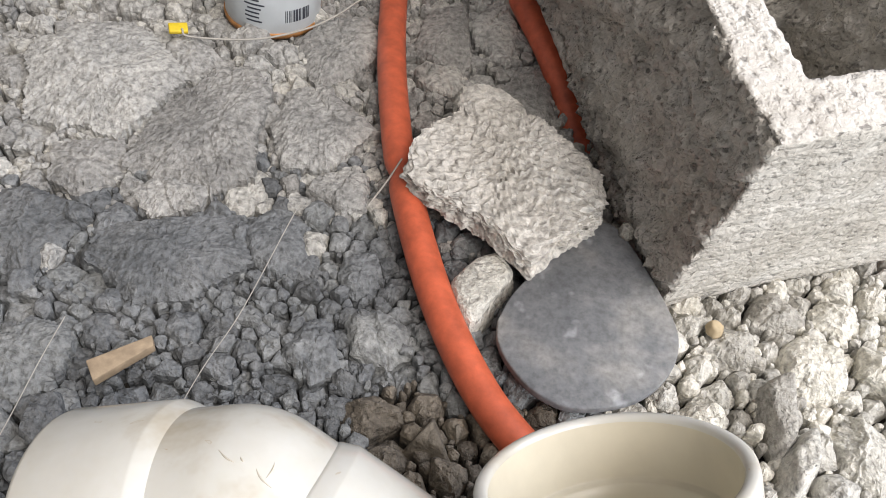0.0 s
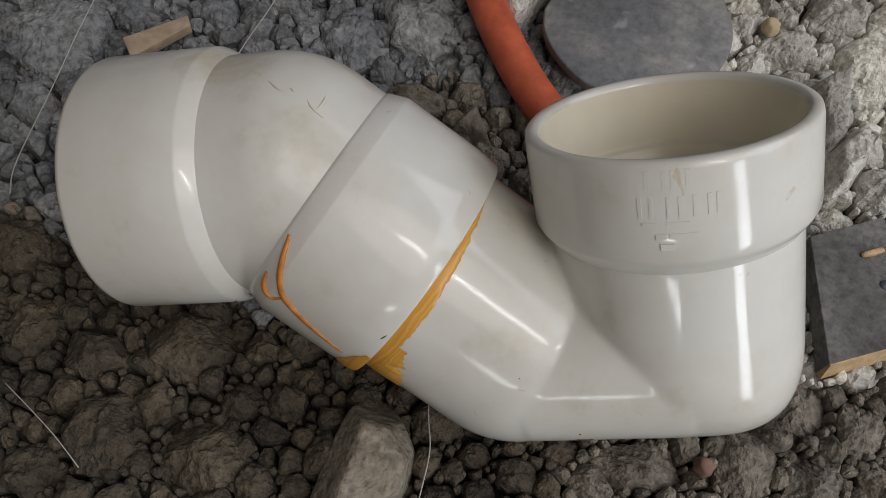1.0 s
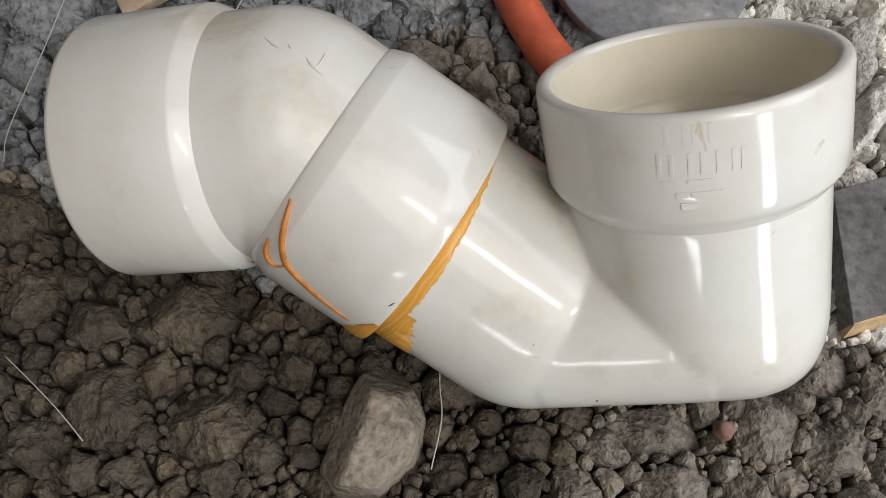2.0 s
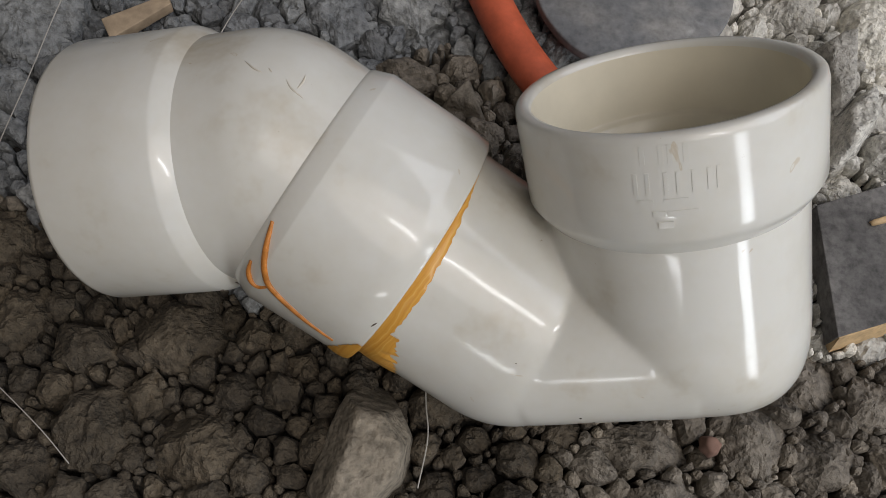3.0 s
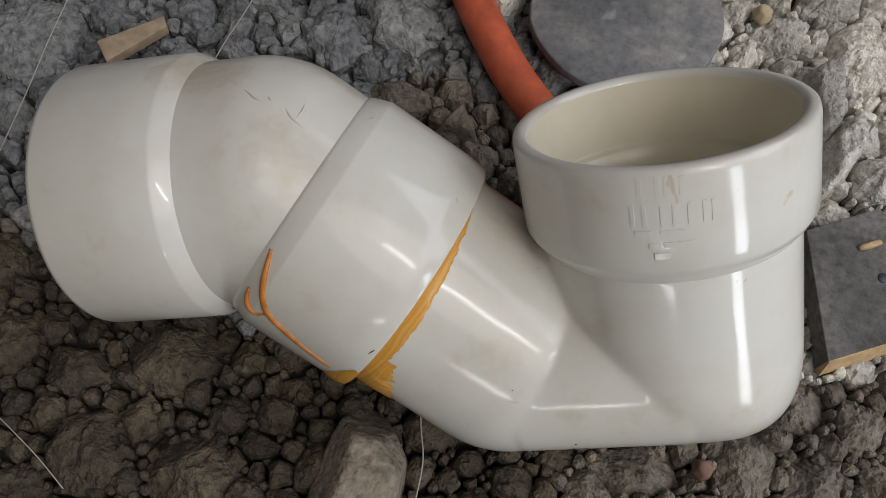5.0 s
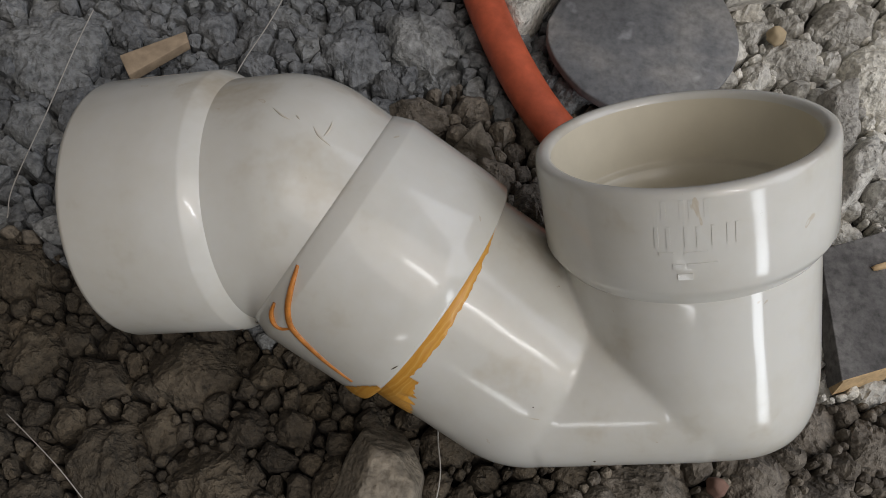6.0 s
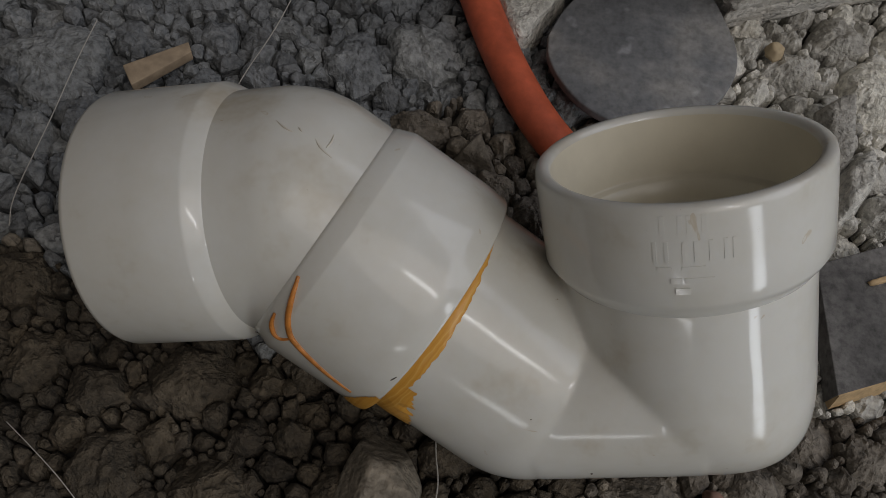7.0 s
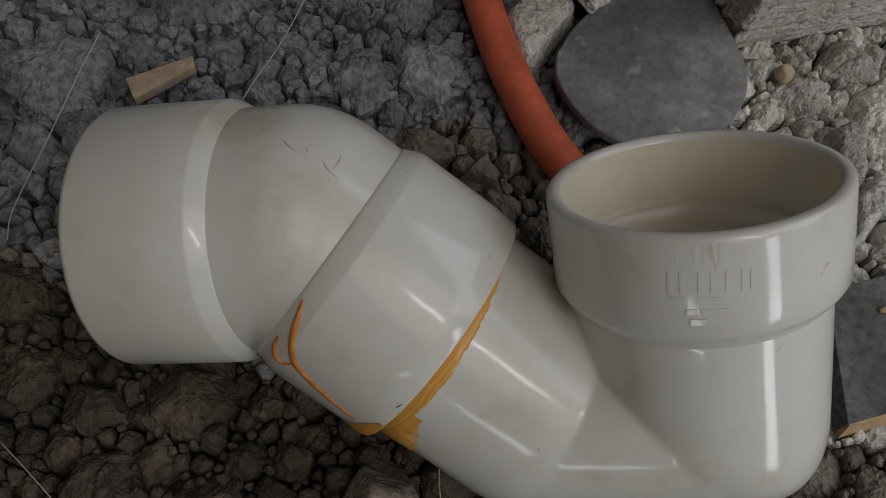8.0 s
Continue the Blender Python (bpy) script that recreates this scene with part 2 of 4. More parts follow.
def chunk(name, outline, top, bottom, mat, parent=None, level=4, sharp=16, rough=0.03, seed=1, lean=(0, 0), batter=0.15, grain=0.5, cuts=()):
    """A broken flat piece: a convex outline on the plan, between bottom and top heights, leaning a little."""
    o = np.array(outline, float)
    c = o.mean(0)
    q = o - c
    area = sum(q[i][0] * q[i - 1][1] - q[i][1] * q[i - 1][0] for i in range(len(q)))
    planes = []
    for i in range(len(q)):
        a, b = q[i - 1], q[i]
        e = b - a
        nrm = np.array([e[1], -e[0]]) / np.linalg.norm(e)
        if nrm @ (a + b) < 0:
            nrm = -nrm
        planes.append(((*nrm, batter), max(1e-3, nrm @ a)))
    h = (top - bottom) / 2
    planes += [((lean[0], lean[1], 1), h), ((0, 0, -1), h)] + list(cuts)
    p, f = lump(planes, level, sharp, rough, seed)
    size = float(np.median(np.linalg.norm(p, axis=1)))
    p += p / np.linalg.norm(p, axis=1)[:, None] * (crumble(p, size * grain, seed * 7, 0.10) * size * grain)[:, None]
    return mesh_object(name, p + np.array([c[0], c[1], (top + bottom) / 2]), f, mat, parent)


def lathe(profile, a, d, segs=96, up=(0, 1, 0)):
    """Turn a profile of (radius, run) round the axis from a along d."""
    a, d = Vector(a), Vector(d).normalized()
    u = Vector(up)
    w = d.cross(u)
    bm = bmesh.new()
    rings = []
    for r, s in profile:
        if r <= 1e-6:
            rings.append([bm.verts.new(a + d * s)])
            continue
        rings.append([bm.verts.new(a + d * s + (u * math.cos(k) + w * math.sin(k)) * r) for k in (2 * math.pi * i / segs for i in range(segs))])
    for g, h in zip(rings, rings[1:]):
        for i in range(segs):
            j = (i + 1) % segs
            if len(g) == 1 and len(h) > 1:
                bm.faces.new((g[0], h[i], h[j]))
            elif len(h) == 1 and len(g) > 1:
                bm.faces.new((g[i], h[0], g[j]))
            elif len(g) > 1:
                bm.faces.new((g[i], h[i], h[j], g[j]))
    return bm


def knuckle(c, r, quadrant, power, na=96, nb=48):
    """A ball joint whose outer quarter (angles in the x-z plane) is squarer than a ball."""
    bm = bmesh.new()
    lo, hi = quadrant
    rings = []
    for j in range(1, nb):
        be = -math.pi / 2 + math.pi * j / nb
        row = []
        for i in range(na):
            al = 2 * math.pi * i / na
            s = 1.0
            if lo <= al <= hi:
                t = (al - lo) / (hi - lo) * math.pi / 2
                s = (abs(math.cos(t)) ** power + abs(math.sin(t)) ** power) ** (-1 / power)
            row.append(bm.verts.new((c[0] + r * s * math.cos(al) * math.cos(be), c[1] + r * math.sin(be), c[2] + r * s * math.sin(al) * math.cos(be))))
        rings.append(row)
    for g, h in zip(rings, rings[1:]):
        for i in range(na):
            bm.faces.new((g[i], g[(i + 1) % na], h[(i + 1) % na], h[i]))
    bm.faces.new(rings[0])
    bm.faces.new(rings[-1])
    return bm


def foot_bar(x0, x1, zc, deep, tall, power=2.3, n=72):
    """A closed bar along x with a squarish oval section."""
    bm = bmesh.new()
    ends = []
    for x in (x0, x1):
        row = []
        for i in range(n):
            a = 2 * math.pi * i / n
            c, q = math.cos(a), math.sin(a)
            row.append(bm.verts.new((x, deep * math.copysign(abs(c) ** (2 / power), c), zc + tall * math.copysign(abs(q) ** (2 / power), q))))
        ends.append(row)
    for i in range(n):
        bm.faces.new((ends[0][i], ends[0][(i + 1) % n], ends[1][(i + 1) % n], ends[1][i]))
    bm.faces.new(ends[0])
    bm.faces.new(ends[1])
    return bm


def joined(*bms):
    out = bmesh.new()
    for b in bms:
        me = bpy.data.meshes.new("tmp")
        bmesh.ops.recalc_face_normals(b, faces=b.faces)
        b.to_mesh(me)
        b.free()
        out.from_mesh(me)
        bpy.data.meshes.remove(me)
    return out


def box(bm, m, sx, sy, sz, bevel=0.0):
    r = bmesh.ops.create_cube(bm, size=1, matrix=m @ Matrix.Diagonal((sx, sy, sz, 1)))
    if bevel:
        es = list({e for v in r["verts"] for e in v.link_edges})
        bmesh.ops.bevel(bm, geom=es, offset=bevel, segments=2, profile=0.6, affect="EDGES")


def slab_of(outline, z0, z1, bevel=0.0008):
    bm = bmesh.new()
    lo = [bm.verts.new((x, y, z0)) for x, y in outline]
    f = bm.faces.new(lo)
    up = bmesh.ops.extrude_face_region(bm, geom=[f])
    for v in up["geom"]:
        if isinstance(v, bmesh.types.BMVert):
            v.co.z = z1
    bmesh.ops.recalc_face_normals(bm, faces=bm.faces)
    if bevel:
        bmesh.ops.bevel(bm, geom=[e for e in bm.edges], offset=bevel, segments=2, profile=0.6, affect="EDGES")
    return bm


def smooth_line(points, steps=14):
    """Catmull-Rom through the points."""
    p = [Vector(q) for q in points]
    p = [p[0] * 2 - p[1]] + p + [p[-1] * 2 - p[-2]]
    out = []
    for a, b, c, d in zip(p, p[1:], p[2:], p[3:]):
        for k in range(steps):
            t = k / steps
            out.append(0.5 * ((2 * b) + (c - a) * t + (2 * a - 5 * b + 4 * c - d) * t * t + (3 * b - a - 3 * c + d) * t ** 3))
    return out + [p[-2]]


def cord(points, radius, segs=16, steps=14, taper=None, squash=None):
    """A round tube along a smooth line, with capped ends."""
    line = smooth_line(points, steps)
    bm = bmesh.new()
    rings = []
    side = Vector((1, 0, 0))
    for i, q in enumerate(line):
        d = (line[min(i + 1, len(line) - 1)] - line[max(i - 1, 0)]).normalized()
        side = (side - d * side.dot(d)).normalized()
        up = d.cross(side)
        r = radius * (taper(i / (len(line) - 1)) if taper else 1)
        rings.append([bm.verts.new(q + (side * math.cos(a) + up * math.sin(a)) * r) for a in (2 * math.pi * k / segs for k in range(segs))])
    for g, h in zip(rings, rings[1:]):
        for k in range(segs):
            bm.faces.new((g[k], g[(k + 1) % segs], h[(k + 1) % segs], h[k]))
    bm.faces.new(rings[0])
    bm.faces.new(rings[-1])
    return bm


# ---- ground ----
def ground_sheet():
    n = 150
    u = np.linspace(-1, 1, n)
    g = np.sign(u) * (0.55 * np.abs(u) + 60 * np.abs(u) ** 9)
    gx, gy = np.meshgrid(g, g + 0.4)
    p = np.stack([gx.ravel(), gy.ravel(), np.zeros(n * n)], 1)
    near = np.exp(-((p[:, 0] / 1.5) ** 2 + ((p[:, 1] - 0.4) / 1.5) ** 2))
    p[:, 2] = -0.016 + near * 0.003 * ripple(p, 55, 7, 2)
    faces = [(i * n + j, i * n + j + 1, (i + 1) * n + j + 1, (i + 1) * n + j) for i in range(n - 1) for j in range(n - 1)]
    return tagged(mesh_object("ground", p, faces, crack_shade_floor), "dry grey-brown broken earth, floor darkened as shade in deep cracks", "ground", kind="structure")


ground = ground_sheet()


def sky_blockers():
    """Bare walls on two sides, open to the sky and towards the light. Unseen; added to block sky light."""
    wall_mat = earthy("blocker_wall", (0.24, 0.23, 0.21), (0.32, 0.305, 0.28), (0.40, 0.38, 0.35), island=False)

    def slab(name, x0, x1, y0, y1, z0, z1):
        bm = bmesh.new()
        box(bm, Matrix.Translation(((x0 + x1) / 2, (y0 + y1) / 2, (z0 + z1) / 2)), x1 - x0, y1 - y0, z1 - z0)
        return tagged(part(name, bm, wall_mat, smooth=False), "bare grey unseen wall added to block sky light", "wall", kind="structure")
    slab("wall_west", -0.80, -0.65, -0.95, 2.60, -0.1, 2.1)
    slab("wall_north", -0.80, 1.45, 2.60, 2.75, -0.1, 1.6)
    slab("wall_east", 1.30, 1.45, -0.15, 2.60, -0.1, 0.7)
    slab("wall_south", -0.65, -0.30, -0.95, -0.80, -0.1, 2.1)


sky_blockers()

# large clods: x, y, half width and half depth
BIG = [
    (-0.165, 0.093, 0.021, 0.015), (-0.112, 0.105, 0.034, 0.018), (-0.144, 0.051, 0.019, 0.027), (-0.090, 0.047, 0.024, 0.022),
    (-0.187, 0.070, 0.010, 0.008), (-0.173, 0.024, 0.018, 0.014), (-0.199, 0.100, 0.015, 0.018), (-0.059, 0.067, 0.014, 0.009),
    (-0.227, 0.142, 0.019, 0.017), (-0.121, 0.068, 0.009, 0.014), (-0.059, 0.040, 0.013, 0.011), (-0.122, 0.020, 0.017, 0.008),
    (0.142, 0.086, 0.031, 0.013), (0.075, 0.069, 0.014, 0.011), (0.153, 0.056, 0.022, 0.015), (0.228, 0.136, 0.023, 0.020),
    (0.102, 0.046, 0.014, 0.013), (0.199, 0.097, 0.016, 0.021), (0.054, 0.037, 0.012, 0.012), (0.125, 0.026, 0.016, 0.013),
    (0.190, 0.056, 0.015, 0.017), (0.236, 0.092, 0.017, 0.016), (0.262, 0.128, 0.014, 0.017),
    (-0.198, 0.505, 0.045, 0.061),
    (-0.297, 0.541, 0.053, 0.052), (-0.279, 0.453, 0.030, 0.024), (-0.190, 0.385, 0.044, 0.036), (-0.117, 0.523, 0.035, 0.041),
    (-0.118, 0.634, 0.028, 0.046), (-0.297, 0.388, 0.030, 0.032), (-0.253, 0.281, 0.027, 0.024), (-0.200, 0.440, 0.027, 0.031),
    (-0.117, 0.413, 0.021, 0.029), (-0.262, 0.422, 0.016, 0.011), (-0.240, 0.590, 0.029, 0.026), (-0.359, 0.548, 0.032, 0.021),
    (-0.235, 0.439, 0.013, 0.012), (-0.026, 0.672, 0.026, 0.044), (0.009, 0.688, 0.021, 0.045), (-0.023, 0.618, 0.018, 0.022),
    (0.049, 0.604, 0.020, 0.043), (-0.083, 0.470, 0.020, 0.021), (-0.050, 0.394, 0.016, 0.018), (-0.028, 0.345, 0.021, 0.020),
    (-0.020, 0.286, 0.020, 0.016), (-0.070, 0.324, 0.017, 0.018), (-0.157, 0.330, 0.013, 0.014), (-0.155, 0.456, 0.015, 0.026),
    (-0.248, 0.234, 0.022, 0.016), (0.215, 0.387, 0.017, 0.022), (0.250, 0.420, 0.026, 0.016), (0.274, 0.379, 0.027, 0.024),
(0.298, 0.319, 0.021, 0.032), (0.296, 0.422, 0.020, 0.016),
    (0.325, 0.447, 0.013, 0.016), (0.194, 0.364, 0.010, 0.011),
]
# the pipe's axis, to lay clods under and not through it: x, y, z
PIPE_LINE = [(0.135, 0.142, 0.077), (0.059, 0.130, 0.053), (-0.063, 0.174, 0.094), (-0.143, 0.163, 0.075)]


def room_under_pipe(x, y):
    low = 1.0
    for (ax, ay, az), (bx, by, bz) in zip(PIPE_LINE, PIPE_LINE[1:]):
        for k in range(9):
            t = k / 8
            d = math.hypot(ax + (bx - ax) * t - x, ay + (by - ay) * t - y)
            if d < 0.060:
                low = min(low, az + (bz - az) * t - math.sqrt(0.0612 ** 2 - d * d))
    return low


def soil_kind(x, y):
    if math.hypot(x - 0.1, y - 0.4) > 0.72 + 0.08 * math.sin(x * 40 + y * 23):
        return "buff"
    edge = 0.012 * math.sin(x * 60) + 0.01 * math.sin(y * 75 + x * 31)
    if x + edge > (0.145 if y > 0.31 else 0.195) - 0.25 * max(0, 0.2 - y) and y + edge > 0.16:
        return "pale"
    if x + 2 * edge > 0.10 and y < 0.20:
        return "buff"
    if y + edge < 0.15 + 0.12 * max(0.0, x) or (-0.03 < x + edge < 0.09 and y + edge < 0.31):
        return "brown" if y < 0.16 else "buff"
    grade = y + 0.5 * max(0.0, -0.18 - x) + 0.05 * math.sin(x * 913 + y * 577)
    return "dry" if grade > 0.46 else "clay"


def packed(x, y):
    return soil_kind(x, y) in ("clay", "dry")


def scatter():
    """Clods of many sizes laid side by side, large ones first."""
    rng = random.Random(11)
    spots, cell, table = [], 0.02, {}

    def near(x, y, reach):
        k = int(reach / cell) + 1
        cx, cy = int(x // cell), int(y // cell)
        for a in range(cx - k, cx + k + 1):
            for b in range(cy - k, cy + k + 1):
                yield from table.get((a, b), ())

    def put(x, y, rx, ry, top):
        table.setdefault((int(x // cell), int(y // cell)), []).append(len(spots))
        spots.append((x, y, rx, ry, min(top, room_under_pipe(x, y), room_under_flats(x, y, max(rx, ry)))))

    for x, y, rx, ry in BIG:
        put(x, y, rx * 1.1, ry * 1.1, 0.004 + 0.42 * min(rx, ry))
    for r, tries in ((0.0165, 1500), (0.0118, 5000), (0.0084, 9000), (0.0058, 20000), (0.0040, 40000), (0.0027, 40000)):
        for _ in range(tries):
            x, y = rng.uniform(-0.50, 0.44), rng.uniform(-0.08, 0.88)
            s = r * rng.uniform(0.85, 1.2)
            e = rng.uniform(0.72, 1.0)
            firm = packed(x, y)
            luck = rng.random()
            if firm and (r > 0.015 and luck < 0.85 or r > 0.010 and luck < 0.4) or r < 0.0045 and luck < 0.45:
                continue
            rx, ry = (s, s * e) if rng.random() < 0.5 else (s * e, s)
            ok = True
            tight = 0.64 if firm else 0.68
            for i in near(x, y, s + 0.06):
                dx, dy = spots[i][0] - x, spots[i][1] - y
                d = math.hypot(dx, dy) + 1e-9
                if d < tight * (reach_of(spots[i], dx / d, dy / d) + s):
                    ok = False
                    break
            if ok:
                put(x, y, rx, ry, 0.001 + 0.25 * s + s * rng.uniform(-0.5, 0.75) if firm else s * rng.uniform(0.1, 1.1) - 0.002)
    # fine crumbs in the gaps under and before the pipe
    for r, tries in ((0.0052, 7000), (0.0034, 6000)):
        for _ in range(tries):
            x, y = rng.uniform(-0.25, 0.32), rng.uniform(-0.02, 0.19)
            s = r * rng.uniform(0.8, 1.25)
            ok = True
            for i in near(x, y, s + 0.05):
                dx, dy = spots[i][0] - x, spots[i][1] - y
                d = math.hypot(dx, dy) + 1e-9
                if d < 0.66 * (reach_of(spots[i], dx / d, dy / d) + s):
                    ok = False
                    break
            if ok:
                put(x, y, s, s * rng.uniform(0.6, 1.0), s * rng.uniform(0.0, 1.4) - 0.001)
    # coarser ground further off, thinning out
    for r, tries in ((0.034, 2500), (0.021, 7000), (0.013, 14000)):
        for _ in range(tries):
            x, y = rng.uniform(-0.62, 1.25), rng.uniform(-0.72, 1.9)
            s = r * rng.uniform(0.8, 1.2)
            if -0.50 - s < x < 0.44 + s and -0.08 - s < y < 0.88 + s:
                continue
            if math.hypot(x - 0.1, y - 0.4) > rng.uniform(0.55, 1.5):
                continue
            if all(math.hypot(spots[i][0] - x, spots[i][1] - y) > 0.8 * (max(spots[i][2:4]) + s) for i in near(x, y, s + 0.06)):
                put(x, y, s, s * rng.uniform(0.75, 1.0), s * rng.uniform(0.1, 0.5))
    return spots, near


def room_under_flats(x, y, r):
    """The height left under the slate plate and the board."""
    if math.hypot(x - 0.112, (y - 0.375) * 0.8) < 0.062 + r:
        return 0.011
    if 0.222 - r < x < 0.335 and abs((y - 0.205) - 0.1 * (x - 0.28)) < 0.052 + r:
        return -0.002
    return 1.0


def reach_of(spot, ux, uy):
    return 1 / math.hypot(ux / spot[2], uy / spot[3])


SPOTS, near_spots = scatter()


def clip_side(poly, nx, ny, d):
    """Keep the side of a polygon where n . p <= d."""
    out = []
    for (ax, ay), (bx, by) in zip(poly, poly[1:] + poly[:1]):
        da, db = ax * nx + ay * ny - d, bx * nx + by * ny - d
        if da <= 0:
            out.append((ax, ay))
        if (da < 0 < db) or (db < 0 < da):
            t = da / (da - db)
            out.append((ax + (bx - ax) * t, ay + (by - ay) * t))
    return out


def clod_outline(i, rng, firm):
    """The patch of ground that a clod fills between its neighbours, about its own middle."""
    x, y, rx, ry, top = SPOTS[i]
    turn = rng.uniform(0, 6.28)
    sides = rng.choice((5, 6, 6, 7)) if max(rx, ry) > 0.009 else rng.choice((4, 5, 5, 6))
    poly = []
    for k in range(sides):
        a = turn + (k + rng.uniform(-0.33, 0.33)) * 6.283 / sides
        d = reach_of(SPOTS[i], math.cos(a), math.sin(a)) * (rng.uniform(1.0, 1.42) if firm else rng.uniform(0.95, 1.32))
        poly.append((d * math.cos(a), d * math.sin(a)))
    for j in near_spots(x, y, max(rx, ry) + 0.07):
        if j == i:
            continue
        dx, dy = SPOTS[j][0] - x, SPOTS[j][1] - y
        dist = math.hypot(dx, dy)
        dx, dy = dx / dist, dy / dist
        mine, other = reach_of(SPOTS[i], dx, dy), reach_of(SPOTS[j], dx, dy)
        if dist > 1.6 * (mine + other) or other < 0.62 * mine:
            continue
        bend = rng.uniform(-0.25, 0.25)
        c, q = math.cos(bend), math.sin(bend)
        cut = clip_side(poly, dx * c - dy * q, dx * q + dy * c, dist * mine / (mine + other) * (rng.uniform(0.89, 0.98) if firm else rng.uniform(0.83, 0.96)))
        if len(cut) > 2:
            poly = cut
    return np.array(poly)


def clod_mesh(i):
    """A broken clod: cracked outline, tilted flat tops, chipped shoulders, gritty skin."""
    x, y, rx, ry, top = SPOTS[i]
    r = math.sqrt(rx * ry)
    rng, dice = random.Random(1000 + i), np.random.RandomState(i)
    firm = packed(x, y)
    poly = clod_outline(i, rng, firm)
    close = -0.4 < x < 0.36 and -0.02 < y < 0.75
    step = min(max(r * 0.17, 0.0010), 0.0019) if close else max(r * 0.4, 0.003)
    ends = np.roll(poly, -1, 0)
    lens = np.hypot(*(ends - poly).T)
    run = np.concatenate([[0], np.cumsum(lens)])
    n = max(8, int(run[-1] / step))
    where = np.arange(n) / n * run[-1]
    loop = np.concatenate([poly, poly[:1]])
    edge = np.stack([np.interp(where, run, loop[:, 0]), np.interp(where, run, loop[:, 1])], 1)
    for _ in range(0 if firm else 1):
        edge = edge * 0.5 + (np.roll(edge, 1, 0) + np.roll(edge, -1, 0)) * 0.25
    mid = edge.mean(0)
    edge = edge - mid
    flat = np.concatenate([edge, np.zeros((n, 1))], 1)
    even = np.concatenate([edge, edge[:1]])
    edge = edge * (1 + (0.08 if firm else 0.10) * ripple(flat / r, 5.5, i, 3) + dice.normal(size=n) * 0.02)[:, None]
    m = max(3, int(r / step * 0.8))
    counts = [max(5, round(n * k / m)) for k in range(1, m)] + [n]
    loop = np.concatenate([edge, edge[:1]])
    p, s = [], []
    for k, c in enumerate(counts):
        at = (np.arange(c) + (0.5 * (k % 2) if c < n else 0)) * n / c
        worn = ((k + 1) / m) ** 6
        ring = np.stack([np.interp(at % n, np.arange(n + 1), loop[:, q] * worn + even[:, q] * (1 - worn)) for q in (0, 1)], 1)
        p.append(ring * (k + 1) / m)
        s.append(np.full(c, (k + 1) / m))
    p, s = np.concatenate(p), np.concatenate(s)
    low = min(r, 0.016)
    dome = low * (rng.uniform(0.30, 0.60) if firm else rng.uniform(0.5, 0.95))
    z = -dome * s ** (rng.uniform(4, 9) if firm else rng.uniform(3, 6))
    plate = firm and r > 0.012
    lean = rng.uniform(0, 0.08 if plate else 0.16 if firm else 0.34)
    a = rng.uniform(0, 6.28)
    z += lean * (p[:, 0] * math.cos(a) + p[:, 1] * math.sin(a))
    for _ in range(4 if firm else 6):
        a = rng.uniform(0, 6.28)
        along = p[:, 0] * math.cos(a) + p[:, 1] * math.sin(a)
        z = np.minimum(z, -(rng.uniform(0.06, 0.30) if plate else rng.uniform(0.2, 0.75) if firm else rng.uniform(0.3, 1.1)) * (along - rng.uniform(0.05, 0.75) * r))
    q = np.stack([p[:, 0], p[:, 1], z], 1)
    if r > 0.009:
        for _ in range(6):
            a = rng.uniform(0, 6.28)
            along = p[:, 0] * math.cos(a) + p[:, 1] * math.sin(a) + 0.16 * r * ripple(q / r, 5, i + 9, 2)
            z -= np.where(along > rng.uniform(-0.3, 0.7) * r, rng.uniform(0.0005, 0.0018), 0)
    z += crumble(q, low, i * 3, 0.10 if firm else 0.16) * low + dice.normal(size=len(z)) * s * (0.00026 if firm else 0.00036)
    z = np.minimum(z, 0.0022)
    q = np.stack([p[:, 0] + mid[0] + x, p[:, 1] + mid[1] + y, np.maximum(z + top, -0.0165)], 1)
    foot = q[-n:] * 1.0
    foot[:, 2] = -0.020
    verts = np.concatenate([[[mid[0] + x, mid[1] + y, q[:counts[0], 2].mean()]], q, foot])
    c = counts[0]
    faces = [(0, 1 + k, 1 + (k + 1) % c) for k in range(c)]
    g = 1
    for k, (c, d) in enumerate(zip(counts, counts[1:] + [n])):
        h = g + c
        sc, sd = (0.5 * (k % 2) if c < n else 0) / c, (0.5 * ((k + 1) % 2) if d < n else 0) / d
        u = v = 0
        while u < c or v < d:
            if v >= d or (u < c and (u + 1) / c + sc < (v + 1) / d + sd):
                faces.append((g + u % c, h + v % d, g + (u + 1) % c))
                u += 1
            else:
                faces.append((g + u % c, h + v % d, h + (v + 1) % d))
                v += 1
        g = h
    return verts, faces


KINDS = {"clay": (clay, clay_piece), "dry": (dry, dry_piece), "buff": (dun, dun_piece), "brown": (brown, brown_piece), "pale": (pale, pale_piece)}
ORDER = sorted(range(len(SPOTS)), key=lambda i: -SPOTS[i][2] * SPOTS[i][3] if -0.34 < SPOTS[i][0] < 0.34 and 0.0 < SPOTS[i][1] < 0.7 else 1)
SINGLE = set(ORDER[:300])
COUNT = {}
LOOSE = {k: ([], []) for k in KINDS}


